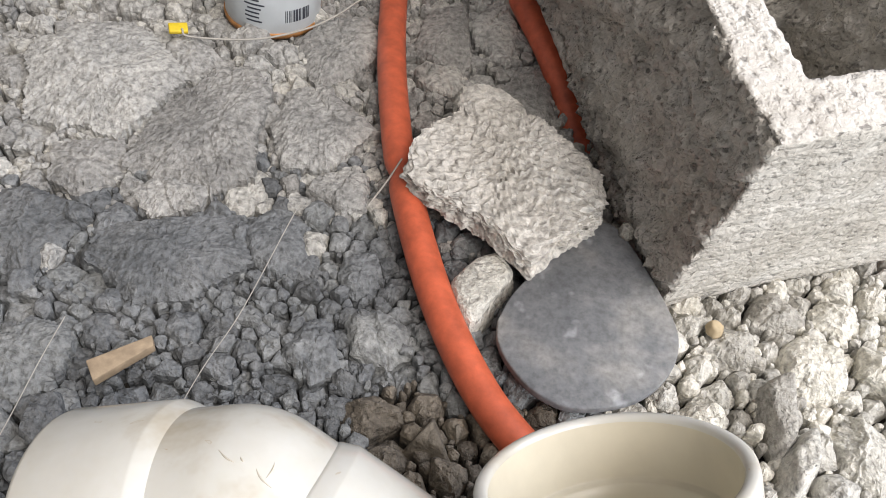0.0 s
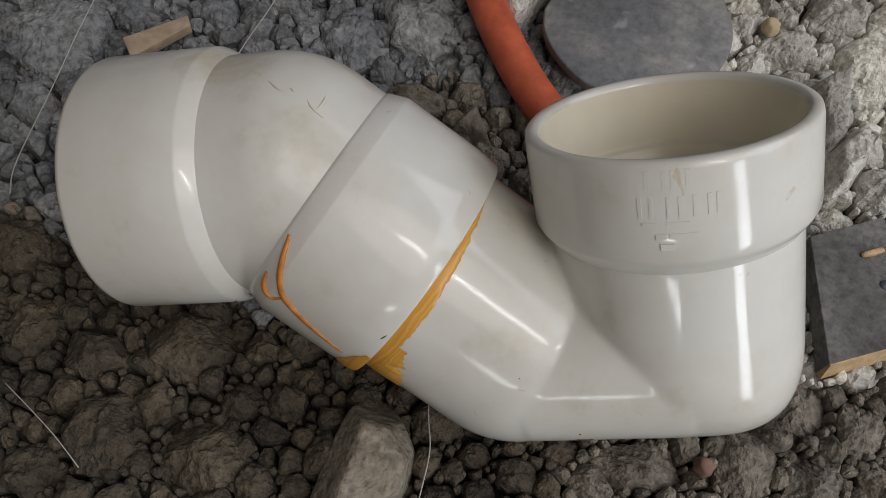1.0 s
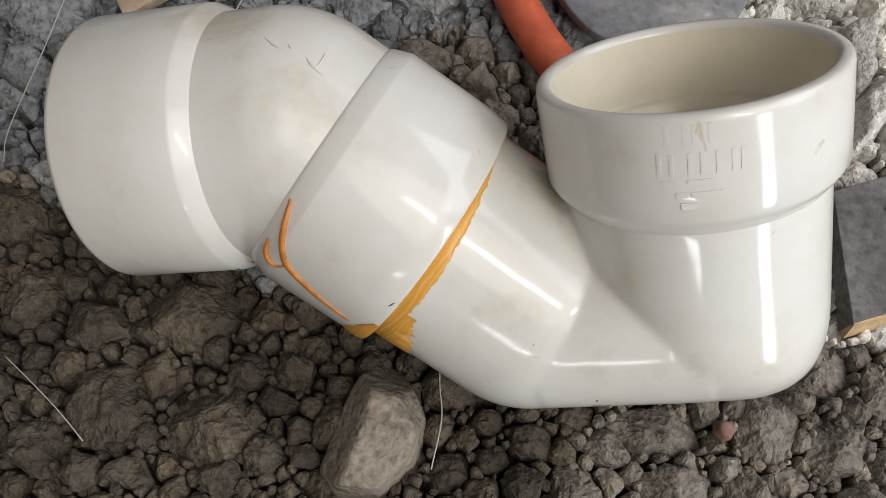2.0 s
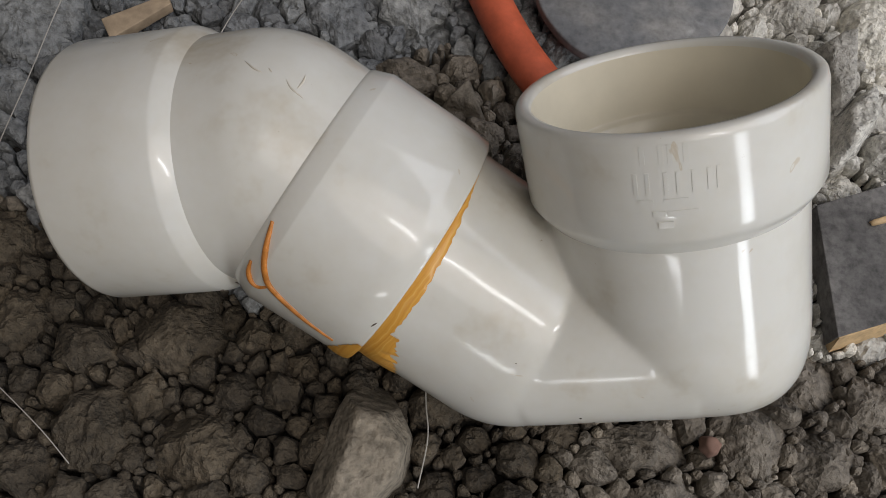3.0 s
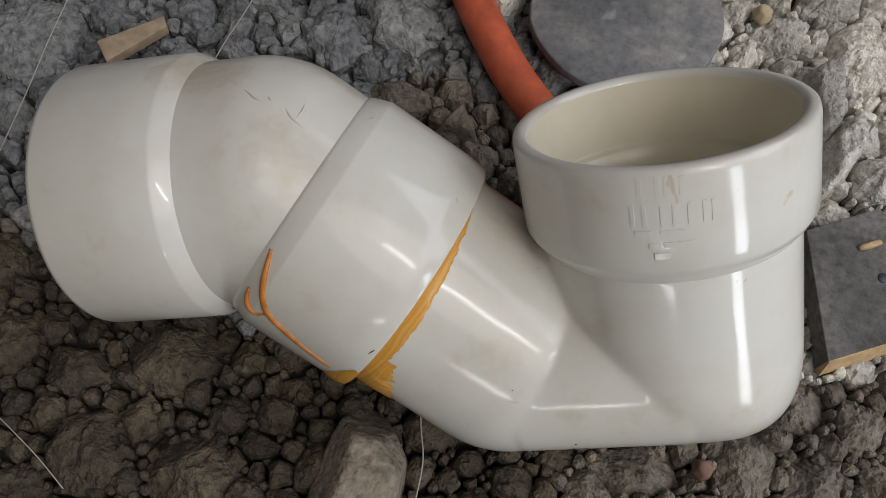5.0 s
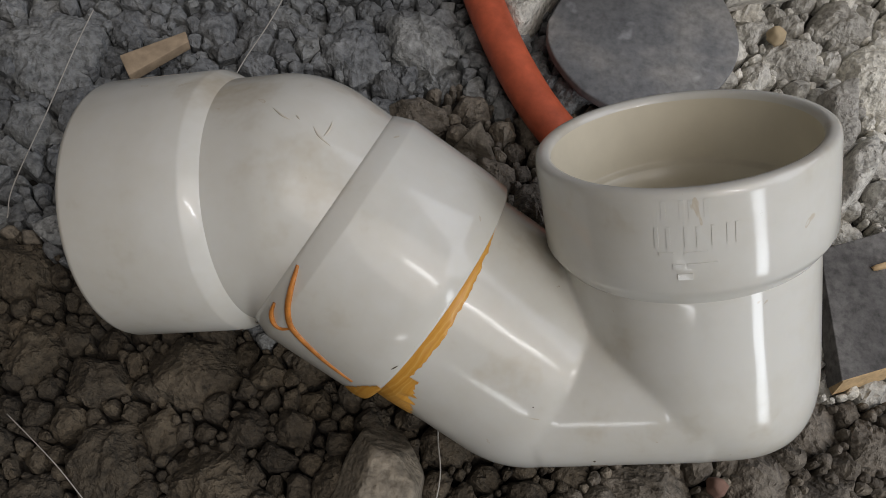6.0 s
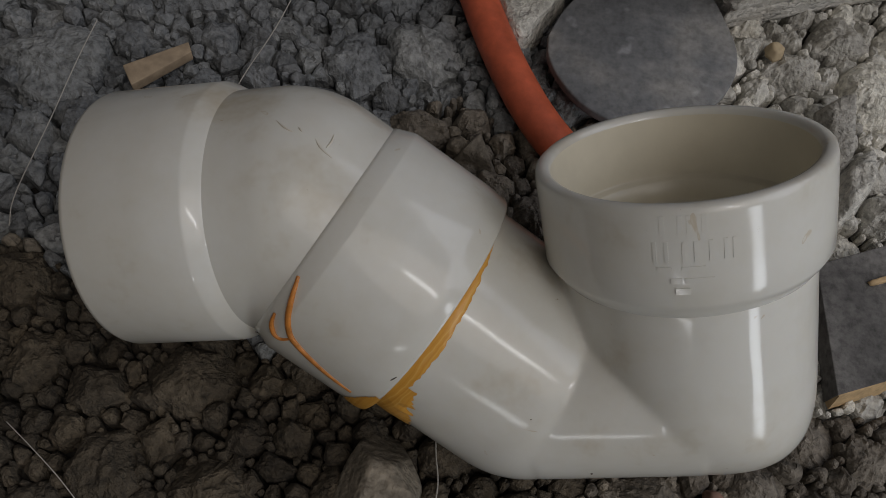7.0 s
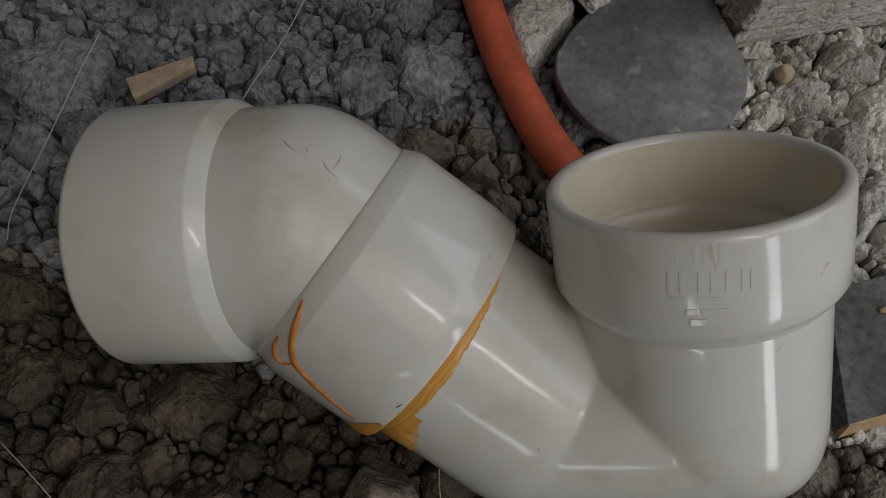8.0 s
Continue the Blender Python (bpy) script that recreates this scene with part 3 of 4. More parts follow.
def lay_clods():
    for i, (x, y, rx, ry, top) in enumerate(SPOTS):
        k = soil_kind(x, y)
        p, f = clod_mesh(i)
        if i in SINGLE:
            mesh_object("clod", p, f, KINDS[k][1], ground, False)
        else:
            vs, fs = LOOSE[k]
            base = COUNT.get(k, 0)
            COUNT[k] = base + len(p)
            vs.append(p)
            fs.append(np.array(f) + base)
    for k, (vs, fs) in LOOSE.items():
        ob = mesh_object("loose_soil", np.concatenate(vs), np.concatenate(fs).tolist(), KINDS[k][0], None, False)
        label = {"clay": "small grey clay crumbs packed between larger clods", "dry": "dry pale grey clay crumbs between flat clods", "brown": "small brown earth crumbs under the pipe", "buff": "small buff earth crumbs beside a board", "pale": "crumbled pale mortar rubble on the ground"}[k]
        tagged(ob, label, "soil", kind="stuff")


# ---- the drain pipe: trap and elbow ----
TRAP = Matrix(((0.9436, 0.0745, -0.3225, 0.1011), (0.1448, 0.7834, 0.6044, 0.2055), (0.2977, -0.6171, 0.7285, 0.1534), (0, 0, 0, 1)))
R_PIPE, R_SOCKET = 0.0555, 0.062
K1 = (0.0, 0.0, -0.1045)        # foot of the upright leg
K2 = (-0.0805, 0.0, -0.105)     # where the trap turns upward
K3 = (-0.1774, 0.0, -0.0094)    # the elbow's bend
RISE = Vector((K3[0] - K2[0], 0, K3[2] - K2[2])).normalized()
LEFT = Vector((-math.cos(radians(1.7)), 0, math.sin(radians(1.7))))


def soft_skin(ob, rounds):
    """One moulded skin over the joined pieces, with soft inner corners."""
    skin = ob.modifiers.new("skin", "REMESH")
    skin.mode, skin.voxel_size, skin.use_smooth_shade = "VOXEL", 0.0014, True
    soft = ob.modifiers.new("soft", "SMOOTH")
    soft.factor, soft.iterations = 0.5, rounds
    return ob


def drain_pipe():
    base = thing("drain_pipe", "white PVC drain trap glued to an elbow with orange cement", "pipe", matrix=TRAP)
    # the upright socket, hollow, with a ledge inside
    prof = [(0.0545, -0.0515), (0.0563, -0.0500), (0.0604, -0.0445), (0.062, -0.0415), (0.0622, -0.030), (0.0624, -0.004), (0.0619, -0.0012), (0.0606, -0.0001),
            (0.0578, 0.0), (0.0560, -0.0010), (0.0556, -0.003)]
    lining = [(0.0556, -0.003), (0.0552, -0.0325), (0.0548, -0.0335), (0.0512, -0.0338), (0.0500, -0.0346), (0.0495, -0.044), (0.0490, -0.0455), (0.0, -0.0456)]
    cup = part("socket", lathe(prof, (0, 0, 0), (0, 0, 1), 128), pvc, base, "open upright socket")
    part("lining", lathe(lining, (0, 0, 0), (0, 0, 1), 128), soiled_pvc, cup, "soiled inside wall")
    # worn raised maker's marks: plain bars
    for z, h, spans in ((-0.0070, 0.0075, ((-6, 1.6), (0, 1.6), (3, 1.6), (8, 1.6))), (-0.0182, 0.0085, ((-9, 1.3), (-5, 1.3), (1, 1.3), (5, 1.3), (10, 1.3), (15, 1.3), (18, 1.3))),
                       (-0.0252, 0.0014, ((-6, 5), (4, 8))), (-0.0305, 0.0022, ((-2, 4), (6, 10))), (-0.0350, 0.0026, ((0, 5),))):
        for mid, wide in spans:
            bm = bmesh.new()
            k = 4
            for s in range(k):
                a = radians(-90 - 5 + mid + wide * (s + 0.5) / k - wide / 2)
                m = Matrix.Translation((0.06194 * math.cos(a), 0.06194 * math.sin(a), z)) @ Matrix.Rotation(a, 4, "Z")
                box(bm, m, 0.0010, 0.0622 * radians(wide) / k * 1.02, h)
            part("raised_mark", bm, pvc, cup, smooth=False)
    # leg, foot and rising spigot, moulded in one with soft inner corners
    body = joined(lathe([(0, -0.1045), (R_PIPE, -0.1045), (R_PIPE, -0.0475), (0, -0.0475)], (0, 0, 0), (0, 0, 1)),
                  knuckle(K1, R_PIPE, (1.5 * math.pi, 2 * math.pi), 3.2),
                  foot_bar(-0.074, 0.000, -0.1130, 0.0540, 0.0458, 2.0),
                  knuckle(K2, R_PIPE, (1.25 * math.pi, 1.5 * math.pi), 2.0),
                  lathe([(0, 0), (R_PIPE, 0), (R_PIPE, 0.070), (0, 0.070)], K2, RISE))
    soft_skin(part("trap_body", body, pvc, base), 9)
    # the elbow: two sockets and the bend between
    run = (Vector(K3) - Vector(K2)).length
    mouth = 0.0575                  # along the rise from K2
    part("elbow_socket", lathe([(0.0560, mouth - 0.0012), (0.0606, mouth - 0.0012), (0.0614, mouth), (0.0618, mouth + 0.012), (0.0618, mouth + 0.0520),
                                      (0.0615, mouth + 0.0532), (0.0585, mouth + 0.0608), (0.0576, mouth + 0.0622), (0.0560, mouth + 0.0634)], K2, RISE, 128), pvc, base)
    bend = joined(lathe([(0, mouth + 0.040), (0.0572, mouth + 0.040), (0.0572, run), (0, run)], K2, RISE), knuckle(K3, 0.0572, (0.25 * math.pi, 0.5 * math.pi), 2.0),
                  lathe([(0, 0), (0.0572, 0), (0.0572, 0.032), (0, 0.032)], K3, LEFT))
    soft_skin(part("elbow_bend", bend, pvc, base), 14)
    part("elbow_socket", lathe([(0.0560, 0.0185), (0.0578, 0.0202), (0.0614, 0.0265), (0.0620, 0.0280), (0.0622, 0.05), (0.0623, 0.0815), (0.0618, 0.0835),
                                (0.060, 0.0845), (0.0578, 0.0840), (0.0570, 0.083), (0.0560, 0.045), (0.051, 0.044), (0.0505, 0.02), (0.0, 0.02)], K3, LEFT, 128), pvc, base, "open end socket")
    return base


def cement(base):
    """Orange solvent cement: a brushed band along the joint, a blob and runs."""
    side = Vector((0, 1, 0))
    down = RISE.cross(side)          # towards the open angle below
    if down.z > 0:
        down = -down

    def at(run, ang, r):
        a = radians(ang)
        return Vector(K2) + RISE * run + (down * math.cos(a) - side * math.sin(a)) * r

    rng = random.Random(3)

    def patch(name, rows, mat, lift, r0, label, steps=40):
        bm = bmesh.new()
        grid = []
        for k in range(steps + 1):
            t = k / steps
            ang, lo, hi = rows(t)
            row = []
            for q in range(9):
                s = lo + (hi - lo) * q / 8
                edge = math.sin(math.pi * q / 8) * math.sin(math.pi * min(1, max(0, t)))
                row.append(bm.verts.new(at(s, ang, r0 + lift * (0.15 + edge) * (1 if 0 < q < 8 else -0.6))))
            grid.append(row)
        for g, h in zip(grid, grid[1:]):
            for q in range(8):
                bm.faces.new((g[q], g[q + 1], h[q + 1], h[q]))
        return part(name, bm, mat, base, label)

    m = 0.0575
    ragged = [rng.uniform(-1, 1) for _ in range(64)]

    def band(t):
        ang = 66 + t * 124
        wide = 0.0082 if ang < 106 else max(0.0020, 0.0082 - (ang - 106) * 0.00010)
        return ang, m - wide - 0.0005 * ragged[int(t * 60)], m - 0.0008
    patch("cement_band", band, glue_mat, 0.0011, R_PIPE + 0.0002, "brushed orange solvent cement", 60)

    def blob(t):
        ang = 36 + t * 42
        wide = 0.025 - 0.013 * t + 0.0026 * ragged[int(t * 28) + 20]
        return ang, m - wide, m - 0.0006
    patch("cement_blob", blob, glue_mat, 0.0014, R_PIPE + 0.0002, "thick orange cement blob", 30)

    def blob2(t):
        ang = 30 + t * 38
        wide = 0.0085 * math.sin(math.pi * (0.2 + 0.8 * t)) + 0.0009 * ragged[int(t * 30) + 5]
        return ang, m - 0.001, m + 0.001 + max(0.0003, wide)
    patch("cement_blob", blob2, glue_mat, 0.0008, R_SOCKET - 0.0001, "thick orange cement blob", 30)
    # runs over the upper socket towards the bend
    for pts, r in (([(0.068, 58), (0.080, 60), (0.090, 63), (0.100, 67), (0.106, 71), (0.111, 79), (0.1145, 88), (0.1175, 97)], 0.0017),
                   ([(0.104, 69), (0.1075, 64), (0.1115, 64), (0.1150, 68), (0.1165, 74)], 0.0013)):
        line = []
        for k, ang in pts:
            rr = R_SOCKET - 0.0002 if k < 0.114 else R_SOCKET - 0.0002 - 0.0045 * min(1, (k - 0.114) / 0.006)
            line.append(at(k, ang, rr - 0.0004))
        part("cement_run", cord(line, r, 10, 8, lambda t: 0.3 + 0.7 * math.sin(math.pi * (0.12 + 0.8 * t))), glue_dark, base, "dark orange cement run")


def scuffs(base):
    """Small dark marks rubbed into the plastic."""
    side = Vector((0, 1, 0))
    down = Vector((LEFT.z, 0, -LEFT.x))
    if down.z > 0:
        down = -down

    def on_left(run, ang, r):
        a = radians(ang)
        return Vector(K3) + LEFT * run + (down * math.cos(a) - side * math.sin(a)) * r

    def on_foot(x, ang):
        a = radians(ang)
        return Vector((x, -0.0540 * math.sin(a), -0.1130 - 0.0458 * math.cos(a)))
    soft_ends = lambda t: 0.25 + 0.75 * math.sin(math.pi * (0.05 + 0.9 * t))
    for line, r in (([on_left(0.0235, 24, 0.0598), on_left(0.0225, 27, 0.0590), on_left(0.0215, 33, 0.0586)], 0.00045), ([on_left(0.0275, 33, 0.0619), on_left(0.0280, 35, 0.0619)], 0.0006),
                    ([on_foot(-0.052, 52), on_foot(-0.047, 50), on_foot(-0.044, 51)], 0.0005), ([on_foot(-0.050, 62), on_foot(-0.049, 62.5)], 0.0005),
                    ([on_foot(-0.008, 38), on_foot(-0.003, 38.5)], 0.0005)):
        part("scuff", cord(line, r, 8, 5, soft_ends), scuff_mat, base, "small dark scuff")


def smears(base):
    """Faint brown rub marks on the bend and the sockets."""
    faint = lambda t: 0.2 + 0.8 * math.sin(math.pi * (0.05 + 0.9 * t))
    strokes = (((-0.1561, -0.0262, 0.0366), (-0.1545, -0.0277, 0.0350)),
               ((-0.1492, -0.0282, 0.0314), (-0.1470, -0.0307, 0.0279), (-0.1428, -0.0316, 0.0234)),
               ((-0.1450, -0.0294, 0.0273), (-0.1434, -0.0256, 0.0287), (-0.1430, -0.0221, 0.0304)),
               ((-0.1658, -0.0250, 0.0406), (-0.1617, -0.0280, 0.0378), (-0.1581, -0.0290, 0.0358)))
    for line in strokes:
        part("smear", cord(line, 0.00046, 8, 6, faint), smear_mat, base, "faint brown smear")
    for line in (((-0.0726, -0.0543, -0.0977), (-0.0719, -0.0542, -0.0981)), ((-0.1292, -0.0608, -0.0697), (-0.1258, -0.0612, -0.0678))):
        part("scuff", cord(line, 0.00032, 8, 6, faint), scuff_mat, base, "small dark scuff")


pipe = drain_pipe()
smears(pipe)
scuffs(pipe)
cement(pipe)

# ---- hoses ----
def red_hose():
    pts = [(-0.098, 0.82, 0.016), (-0.083, 0.703, 0.018), (-0.071, 0.624, 0.018), (-0.056, 0.554, 0.017), (-0.037, 0.484, 0.016), (-0.011, 0.414, 0.016),
           (0.014, 0.360, 0.015), (0.041, 0.316, 0.013), (0.067, 0.286, 0.011), (0.10, 0.262, 0.006), (0.14, 0.246, -0.004), (0.17, 0.24, -0.02)]
    def pinch(t):
        return 1 - 0.24 * math.exp(-((t - 0.364) / 0.010) ** 2)
    hose = part("hose", cord(pts, 0.0125, 28, 16, pinch), hose_mat)
    tagged(hose, "orange-red plastic hose lying over broken clay", "hose")
    pts = [(0.0, 0.83, 0.015), (0.033, 0.732, 0.016), (0.062, 0.668, 0.014), (0.085, 0.62, 0.004), (0.12, 0.56, -0.016), (0.25, 0.53, -0.018), (0.345, 0.505, 0.006), (0.40, 0.50, 0.012), (0.50, 0.50, 0.012)]
    tagged(part("hose", cord(pts, 0.0125, 28, 12), hose_mat), "orange-red plastic hose passing under a concrete block", "hose")


red_hose()

# ---- concrete block, fragments, plate, boards ----
def hollow_block():
    long_, wide, high = 0.39, 0.19, 0.2096
    bm = bmesh.new()
    shell = 0.036
    cell_l = (long_ - 3 * shell) / 2
    xs = [0, shell, wide - shell, wide]
    ys = [0, shell, shell + cell_l, 2 * shell + cell_l, long_ - shell, long_]
    step = 0.0032

    def ticks(a):
        out = []
        for p, q in zip(a, a[1:]):
            k = max(1, round((q - p) / step))
            out += [p + (q - p) * i / k for i in range(k)]
        return out + [a[-1]]
    tx, ty = ticks(xs), ticks(ys)
    tz = ticks([0, high])
    solid = {}
    for i in range(len(tx) - 1):
        for j in range(len(ty) - 1):
            mx, my = (tx[i] + tx[i + 1]) / 2, (ty[j] + ty[j + 1]) / 2
            hole = xs[1] < mx < xs[2] and (ys[1] < my < ys[2] or ys[3] < my < ys[4])
            solid[i, j] = not hole
    cache = {}

    def vert(i, j, k):
        if (i, j, k) not in cache:
            cache[i, j, k] = bm.verts.new((tx[i], ty[j], tz[k]))
        return cache[i, j, k]
    nz = len(tz) - 1
    for (i, j), s in solid.items():
        if not s:
            continue
        bm.faces.new([vert(*q) for q in ((i, j, nz), (i + 1, j, nz), (i + 1, j + 1, nz), (i, j + 1, nz))])
        bm.faces.new([vert(*q) for q in ((i, j, 0), (i, j + 1, 0), (i + 1, j + 1, 0), (i + 1, j, 0))])
        for di, dj, a, b in ((-1, 0, (i, j + 1), (i, j)), (1, 0, (i + 1, j), (i + 1, j + 1)), (0, -1, (i, j), (i + 1, j)), (0, 1, (i + 1, j + 1), (i, j + 1))):
            if not solid.get((i + di, j + dj), False):
                for k in range(nz):
                    bm.faces.new([vert(*q) for q in ((*a, k), (*b, k), (*b, k + 1), (*a, k + 1))])
    bmesh.ops.recalc_face_normals(bm, faces=bm.faces)
    bm.normal_update()
    chips = random.Random(14)
    v = list(bm.verts)
    p = np.array([tuple(q.co) for q in v])
    h = ripple(p, 300, 21, 2) * 0.0022 + ripple(p, 800, 22, 2) * 0.0026 + np.minimum(0, ripple(p, 45, 23, 2)) * 0.006
    for q, k in zip(v, h):
        rough_side = q.normal.x < -0.6
        q.co += q.normal * (float(k) * (2.3 if rough_side else 0.42) + (chips.uniform(-0.0016, 0.0008) if rough_side else 0))
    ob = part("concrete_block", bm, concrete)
    ob.matrix_world = Matrix(((0.9185, -0.3941, 0.0325, 0.1638), (0.3937, 0.9039, -0.1672, 0.4081), (0.0365, 0.1664, 0.9854, -0.0027), (0, 0, 0, 1)))
    return tagged(ob, "rough hollow concrete block standing on the ground", "concrete block")


hollow_block()
tagged(chunk("stone", [(0.02, 0.72), (0.06, 0.80), (0.20, 0.86), (0.24, 0.78), (0.12, 0.70)], 0.068, -0.012, concrete, None, 4, 16, 0.04, 35), "rough concrete lump propping up a block", "stone")
def broken_slab(outline, top, bottom, seed):
    """A ragged slab of old concrete with crumbling edges."""
    v, f = ball(6)
    o = np.array(outline)
    mid = np.array([0.045, 0.487])
    q = o - mid
    ang = np.arctan2(q[:, 1], q[:, 0])
    order = np.argsort(ang)
    around = np.arctan2(v[:, 1], v[:, 0])
    reach = np.interp(around, ang[order], np.hypot(q[:, 0], q[:, 1])[order], period=2 * math.pi)
    rho = np.hypot(v[:, 0], v[:, 1]) + 1e-9
    m = (rho ** 10 + np.abs(v[:, 2]) ** 10) ** 0.1
    half = (top - bottom) / 2
    p = np.stack([v[:, 0] / m * reach, v[:, 1] / m * reach, v[:, 2] / m * half], 1)
    p[:, 2] += 0.06 * p[:, 1] + 0.003 * ripple(p, 70, seed, 2)
    p[:, :2] += (v[:, :2] / rho[:, None]) * (rho / m * 0.0035 * ripple(p, 420, seed + 3, 3))[:, None]
    p += v * flakes(p, 0.0065, seed, 0.0034)[:, None]
    ob = mesh_object("concrete_fragment", p + np.array([mid[0], mid[1], (top + bottom) / 2]), f, mortar, None, False)
    return tagged(ob, "broken pale concrete fragment resting on a red hose", "rubble")


broken_slab([(-0.032, 0.461), (-0.03, 0.492), (-0.01, 0.523), (-0.0, 0.527), (-0.001, 0.554), (0.01, 0.56), (0.032, 0.553), (0.052, 0.534), (0.076, 0.519), (0.1, 0.497), (0.113, 0.482), (0.114, 0.453), (0.1, 0.434), (0.083, 0.42), (0.068, 0.399), (0.053, 0.408), (0.043, 0.417), (0.028, 0.432), (0.006, 0.439), (-0.017, 0.451)], 0.050, 0.024, 31)
tagged(chunk("stone", [(0.012, 0.388), (0.030, 0.415), (0.046, 0.422), (0.060, 0.404), (0.034, 0.354), (0.022, 0.362)], 0.024, -0.008, pale_piece, None, 4, 14, 0.04, 32),
       "pale angular stone beside a red hose", "stone")
tagged(chunk("stone", [(-0.028, 0.036), (-0.021, 0.076), (-0.011, 0.098), (0.003, 0.095), (0.020, 0.070), (0.018, 0.048), (0.004, 0.028), (-0.018, 0.026)], 0.030, -0.014, buff, None, 5, 44, 0.02, 33,
             (0.18, -0.1), 0.1, 0.22, [((-0.85, 0.1, 0.62), 0.018), ((0.75, 0.55, 0.6), 0.024), ((0.2, 0.9, 0.5), 0.024)]), "buff angular broken stone in front of the drain pipe", "stone")
tagged(chunk("stone", [(0.004, 0.268), (0.018, 0.292), (0.031, 0.266)], 0.012, -0.010, buff, None, 4, 30, 0.03, 34, (0.1, -0.3), 0.3, 0.15), "small three-sided pale stone", "stone")


for seed, outline, lean in ((61, [(0.231, 0.350), (0.244, 0.362), (0.2555, 0.362), (0.254, 0.316), (0.243, 0.303), (0.235, 0.325)], (-0.25, -0.1)),
                            (62, [(0.245, 0.304), (0.254, 0.318), (0.268, 0.329), (0.266, 0.298), (0.254, 0.278), (0.243, 0.270)], (-0.3, 0.1))):
    tagged(chunk("mortar_slab", outline, 0.019, -0.012, pale_piece, None, 4, 30, 0.02, seed, lean, 0.25, 0.2), "flat cracked piece of pale mortar on rubble", "rubble", "mortar slabs in the rubble")


def odd_pebbles():
    def pebble(x, y, z, r, mat, label, seed):
        o = [(x + r * math.cos(a) * k, y + r * math.sin(a) * k) for a, k in ((0.2, 1.1), (1.3, 0.9), (2.4, 1.05), (3.6, 0.85), (4.7, 1.0), (5.6, 0.95))]
        tagged(chunk("pebble", o, z + r * 0.9, z - r * 0.6, mat, None, 3, 24, 0.04, seed, (0.2, -0.1), 0.25, 0.2), label, "pebble")
    pebble(0.174, 0.091, 0.004, 0.0055, brick_mat, "small reddish brick crumb among brown earth", 51)
    pebble(0.203, 0.392, 0.008, 0.006, sand_mat, "small sandy yellow pebble among pale rubble", 52)
    pebble(0.136, 0.455, 0.024, 0.006, pale_piece, "small pale pebble lying on a slate plate", 53)


odd_pebbles()


def egg_plate():
    pts = [(0.050, 0.362), (0.058, 0.385), (0.072, 0.408), (0.092, 0.437), (0.106, 0.455), (0.118, 0.463), (0.131, 0.458), (0.148, 0.432), (0.164, 0.400), (0.173, 0.376),
           (0.172, 0.354), (0.162, 0.334), (0.145, 0.318), (0.122, 0.308), (0.099, 0.305), (0.078, 0.313), (0.062, 0.328), (0.052, 0.345)]
    line = [(q.x, q.y) for q in smooth_line([(*p, 0) for p in pts + pts[:1]], 4)[:-1]]
    ob = part("slate_plate", slab_of(line, 0.014, 0.021, 0.0012), slate)
    return tagged(ob, "egg-shaped dark grey slate plate lying on rubble", "plate")


egg_plate()


def ply_board():
    out = [(0.239, 0.159), (0.335, 0.205), (0.272, 0.259), (0.228, 0.237)]
    board = thing("plywood_offcut", "dark-faced plywood offcut with pale raw edge", "board")
    part("panel", slab_of(out, -0.006, 0.0118, 0.0007), board_face, board, "dark stained plywood panel")
    bm = bmesh.new()
    a, e, out_way = Vector((0.2398, 0.1592, 0)), Vector((0.3342, 0.2043, 0)), Vector((0.430, -0.903, 0))
    ring = []
    for q in (a, e):
        ring.append([bm.verts.new(q + out_way * o + Vector((0, 0, h))) for o, h in ((0.0006, 0.0106), (0.0042, -0.0055), (-0.001, -0.0056), (-0.001, 0.0104))])
    for k in range(4):
        bm.faces.new((ring[0][k], ring[0][(k + 1) % 4], ring[1][(k + 1) % 4], ring[1][k]))
    bm.faces.new(ring[0])
    bm.faces.new(ring[1])
    part("raw_edge", bm, raw_wood, board, "pale raw sawn edge", False)
    bm = bmesh.new()
    bmesh.ops.create_cone(bm, cap_ends=True, segments=16, radius1=0.0032, radius2=0.0028, depth=0.001, matrix=Matrix.Translation((0.272, 0.214, 0.0120)))
    part("nail_head", bm, ink, board, "dark nail head")
    tagged(chunk("splinter", [(0.257, 0.231), (0.271, 0.238), (0.273, 0.235), (0.259, 0.2285)], 0.0150, 0.0114, raw_wood, None, 3, 12, 0.05, 41, (0, 0), 0.1, 0.06), "small raw wood splinter on a dark board", "wood chip")


ply_board()


def wood_chip():
    bm = slab_of([(-0.206, 0.284), (-0.197, 0.272), (-0.169, 0.3035), (-0.173, 0.311)], 0.004, 0.012, 0.0008)
    for v in bm.verts:
        v.co.z += 0.004 + 0.001 * math.sin(v.co.x * 300)
    tagged(part("wood_chip", bm, chip_wood), "short weathered wood chip lying on clay", "wood chip")


wood_chip()


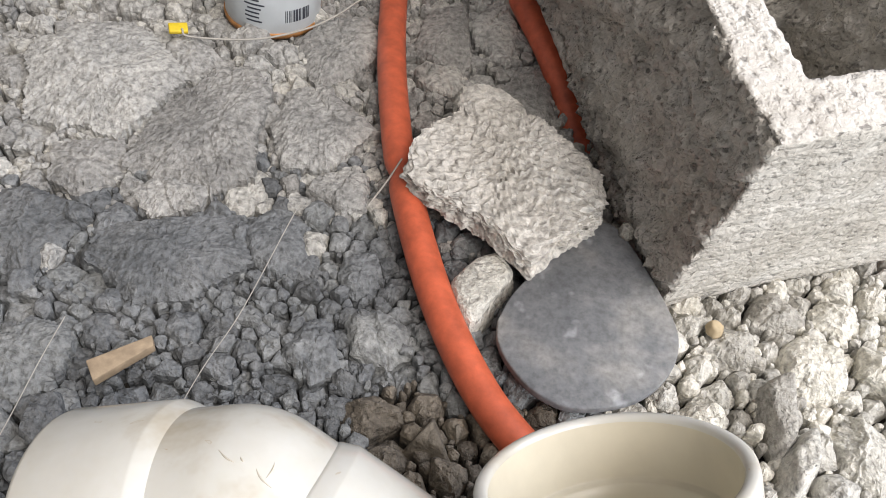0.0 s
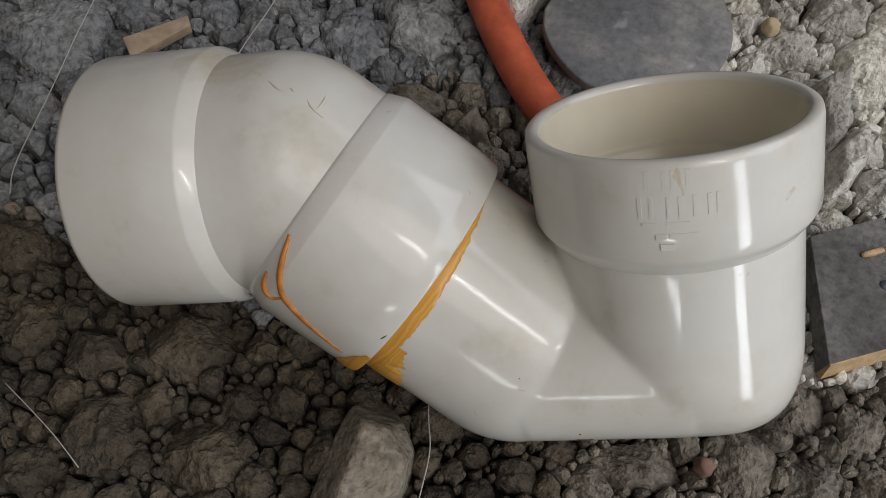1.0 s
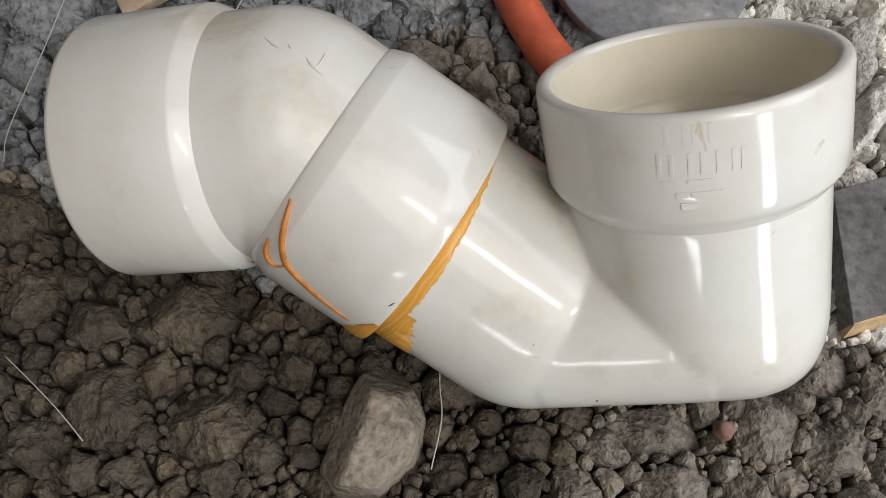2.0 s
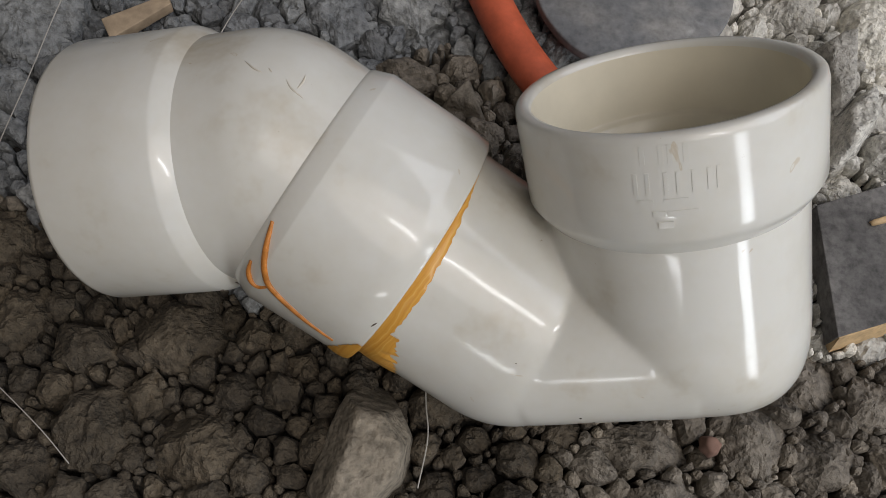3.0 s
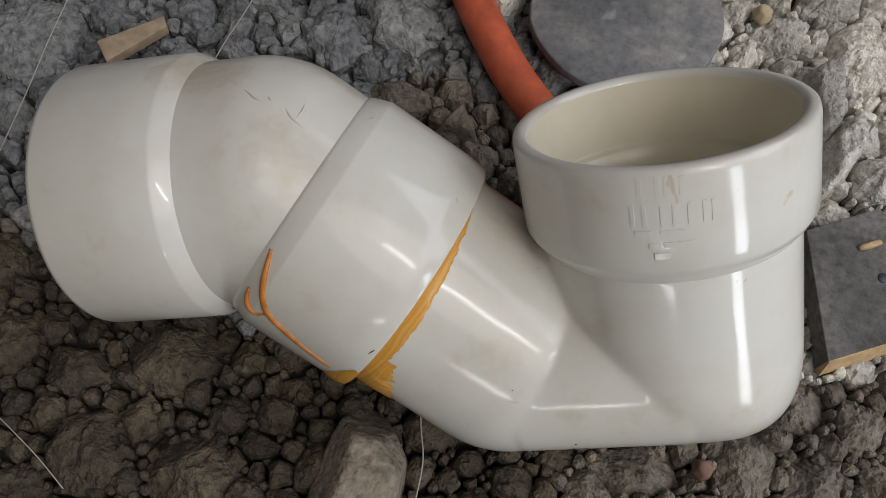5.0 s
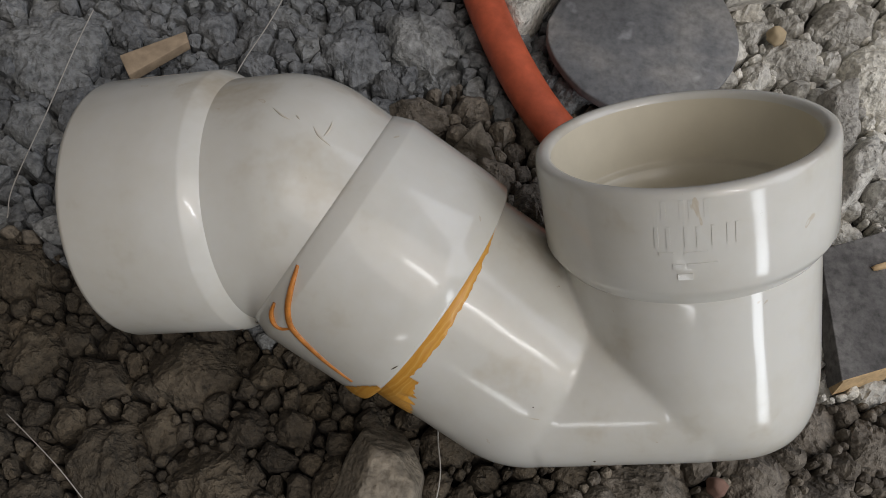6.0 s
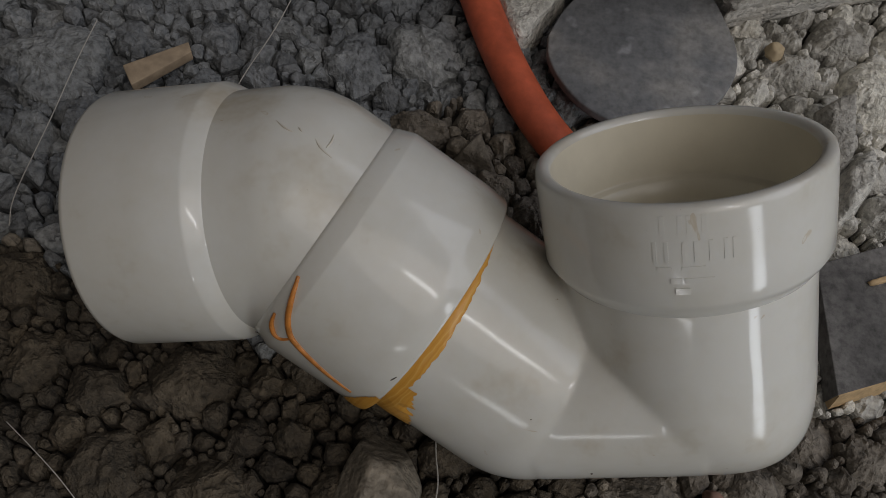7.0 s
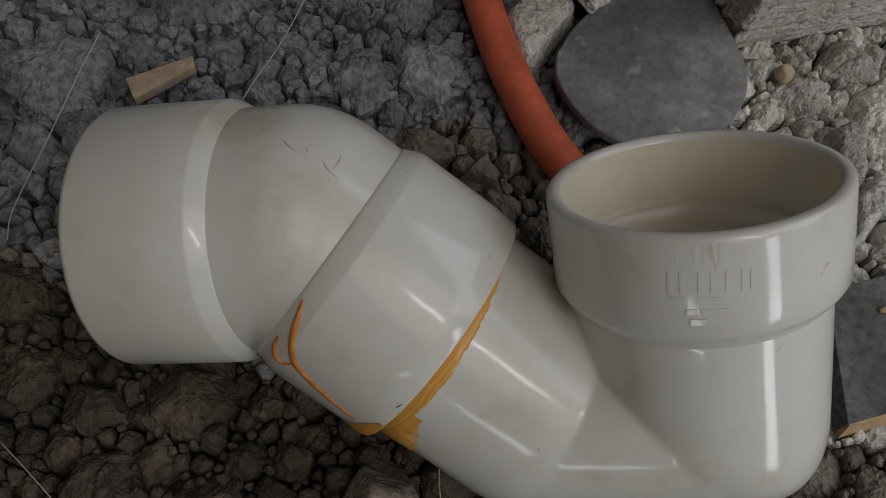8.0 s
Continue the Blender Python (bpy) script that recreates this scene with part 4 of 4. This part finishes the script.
def label_can():
    base = thing("tin_can", "pale label tin can with printed bars and rusty rim", "can", matrix=Matrix.Translation((-0.192, 0.676, 0.0)) @ pose(0, 0, 0, -4, 3, 0))
    part("can_body", lathe([(0, 0.002), (0.042, 0.002), (0.0435, 0.005), (0.0435, 0.110), (0.042, 0.113), (0, 0.113)], (0, 0, 0), (0, 0, 1), 64), can_paper, base)
    part("bottom_rim", lathe([(0.041, 0.0), (0.0445, 0.0), (0.0450, 0.0025), (0.0445, 0.005), (0.0432, 0.0055)], (0, 0, 0), (0, 0, 1), 64), rust, base, "rusty orange rim")
    part("top_rim", lathe([(0.041, 0.111), (0.0445, 0.111), (0.045, 0.1135), (0.0442, 0.116), (0.041, 0.1155)], (0, 0, 0), (0, 0, 1), 64), tin, base)
    rng = random.Random(9)

    def mark(name, ang, wide, z, h):
        bm = bmesh.new()
        k = max(1, int(wide / 3))
        for s in range(k):
            a = radians(ang + wide * (s + 0.5) / k - wide / 2)
            m = Matrix.Translation((0.0436 * math.cos(a), 0.0436 * math.sin(a), z)) @ Matrix.Rotation(a, 4, "Z")
            box(bm, m, 0.0004, 0.0436 * radians(wide) / k, h)
        part(name, bm, ink, base, smooth=False)
    for i in range(16):
        mark("barcode_bar", -60 + i * 2.1 + rng.uniform(-0.4, 0.4), rng.choice((0.7, 1.0, 1.5)), 0.022, 0.012)
    for i in range(6):
        mark("print_line", -98 + rng.uniform(-2, 2), rng.uniform(14, 26), 0.016 + i * 0.0042, 0.0014)


label_can()


def threads():
    def thread(pts, r, label):
        tagged(part("thread", cord(pts, r, 6, 10), thread_mat), label, "thread")
    thread([(-0.104, 0.436, 0.018), (-0.107, 0.424, 0.020), (-0.121, 0.340, 0.016), (-0.133, 0.295, 0.014), (-0.142, 0.255, 0.010)], 0.0004, "thin pale thread lying across clay clods")
    thread([(-0.229, 0.310, 0.022), (-0.233, 0.280, 0.018), (-0.236, 0.240, 0.014), (-0.240, 0.190, 0.010), (-0.236, 0.170, 0.010)], 0.0004, "thin pale thread lying across clay clods")
    thread([(0.020, 0.115, 0.006), (0.024, 0.089, 0.010), (0.028, 0.070, 0.012), (0.027, 0.045, 0.010)], 0.0004, "thin pale thread beside a stone")
    thread([(-0.194, 0.063, 0.016), (-0.175, 0.052, 0.02), (-0.158, 0.041, 0.02), (-0.143, 0.029, 0.016)], 0.0003, "thin pale straw across brown clods")
    thread([(-0.252, 0.606, 0.022), (-0.243, 0.602, 0.018), (-0.190, 0.611, 0.018), (-0.150, 0.632, 0.020), (-0.126, 0.656, 0.022), (-0.109, 0.677, 0.026), (-0.083, 0.694, 0.032), (-0.06, 0.69, 0.028)], 0.0009, "white string in front of a tin can")
    thread([(-0.038, 0.486, 0.031), (-0.046, 0.470, 0.022), (-0.058, 0.448, 0.012)], 0.0007, "pale string tied round a red hose")
    bm = bmesh.new()
    box(bm, Matrix.Translation((-0.256, 0.608, 0.020)) @ pose(0, 0, 0, 12, 8, 25), 0.016, 0.010, 0.004, 0.001)
    tagged(part("yellow_clip", bm, yellow), "small yellow plastic clip on a white string", "clip")


threads()
lay_clods()
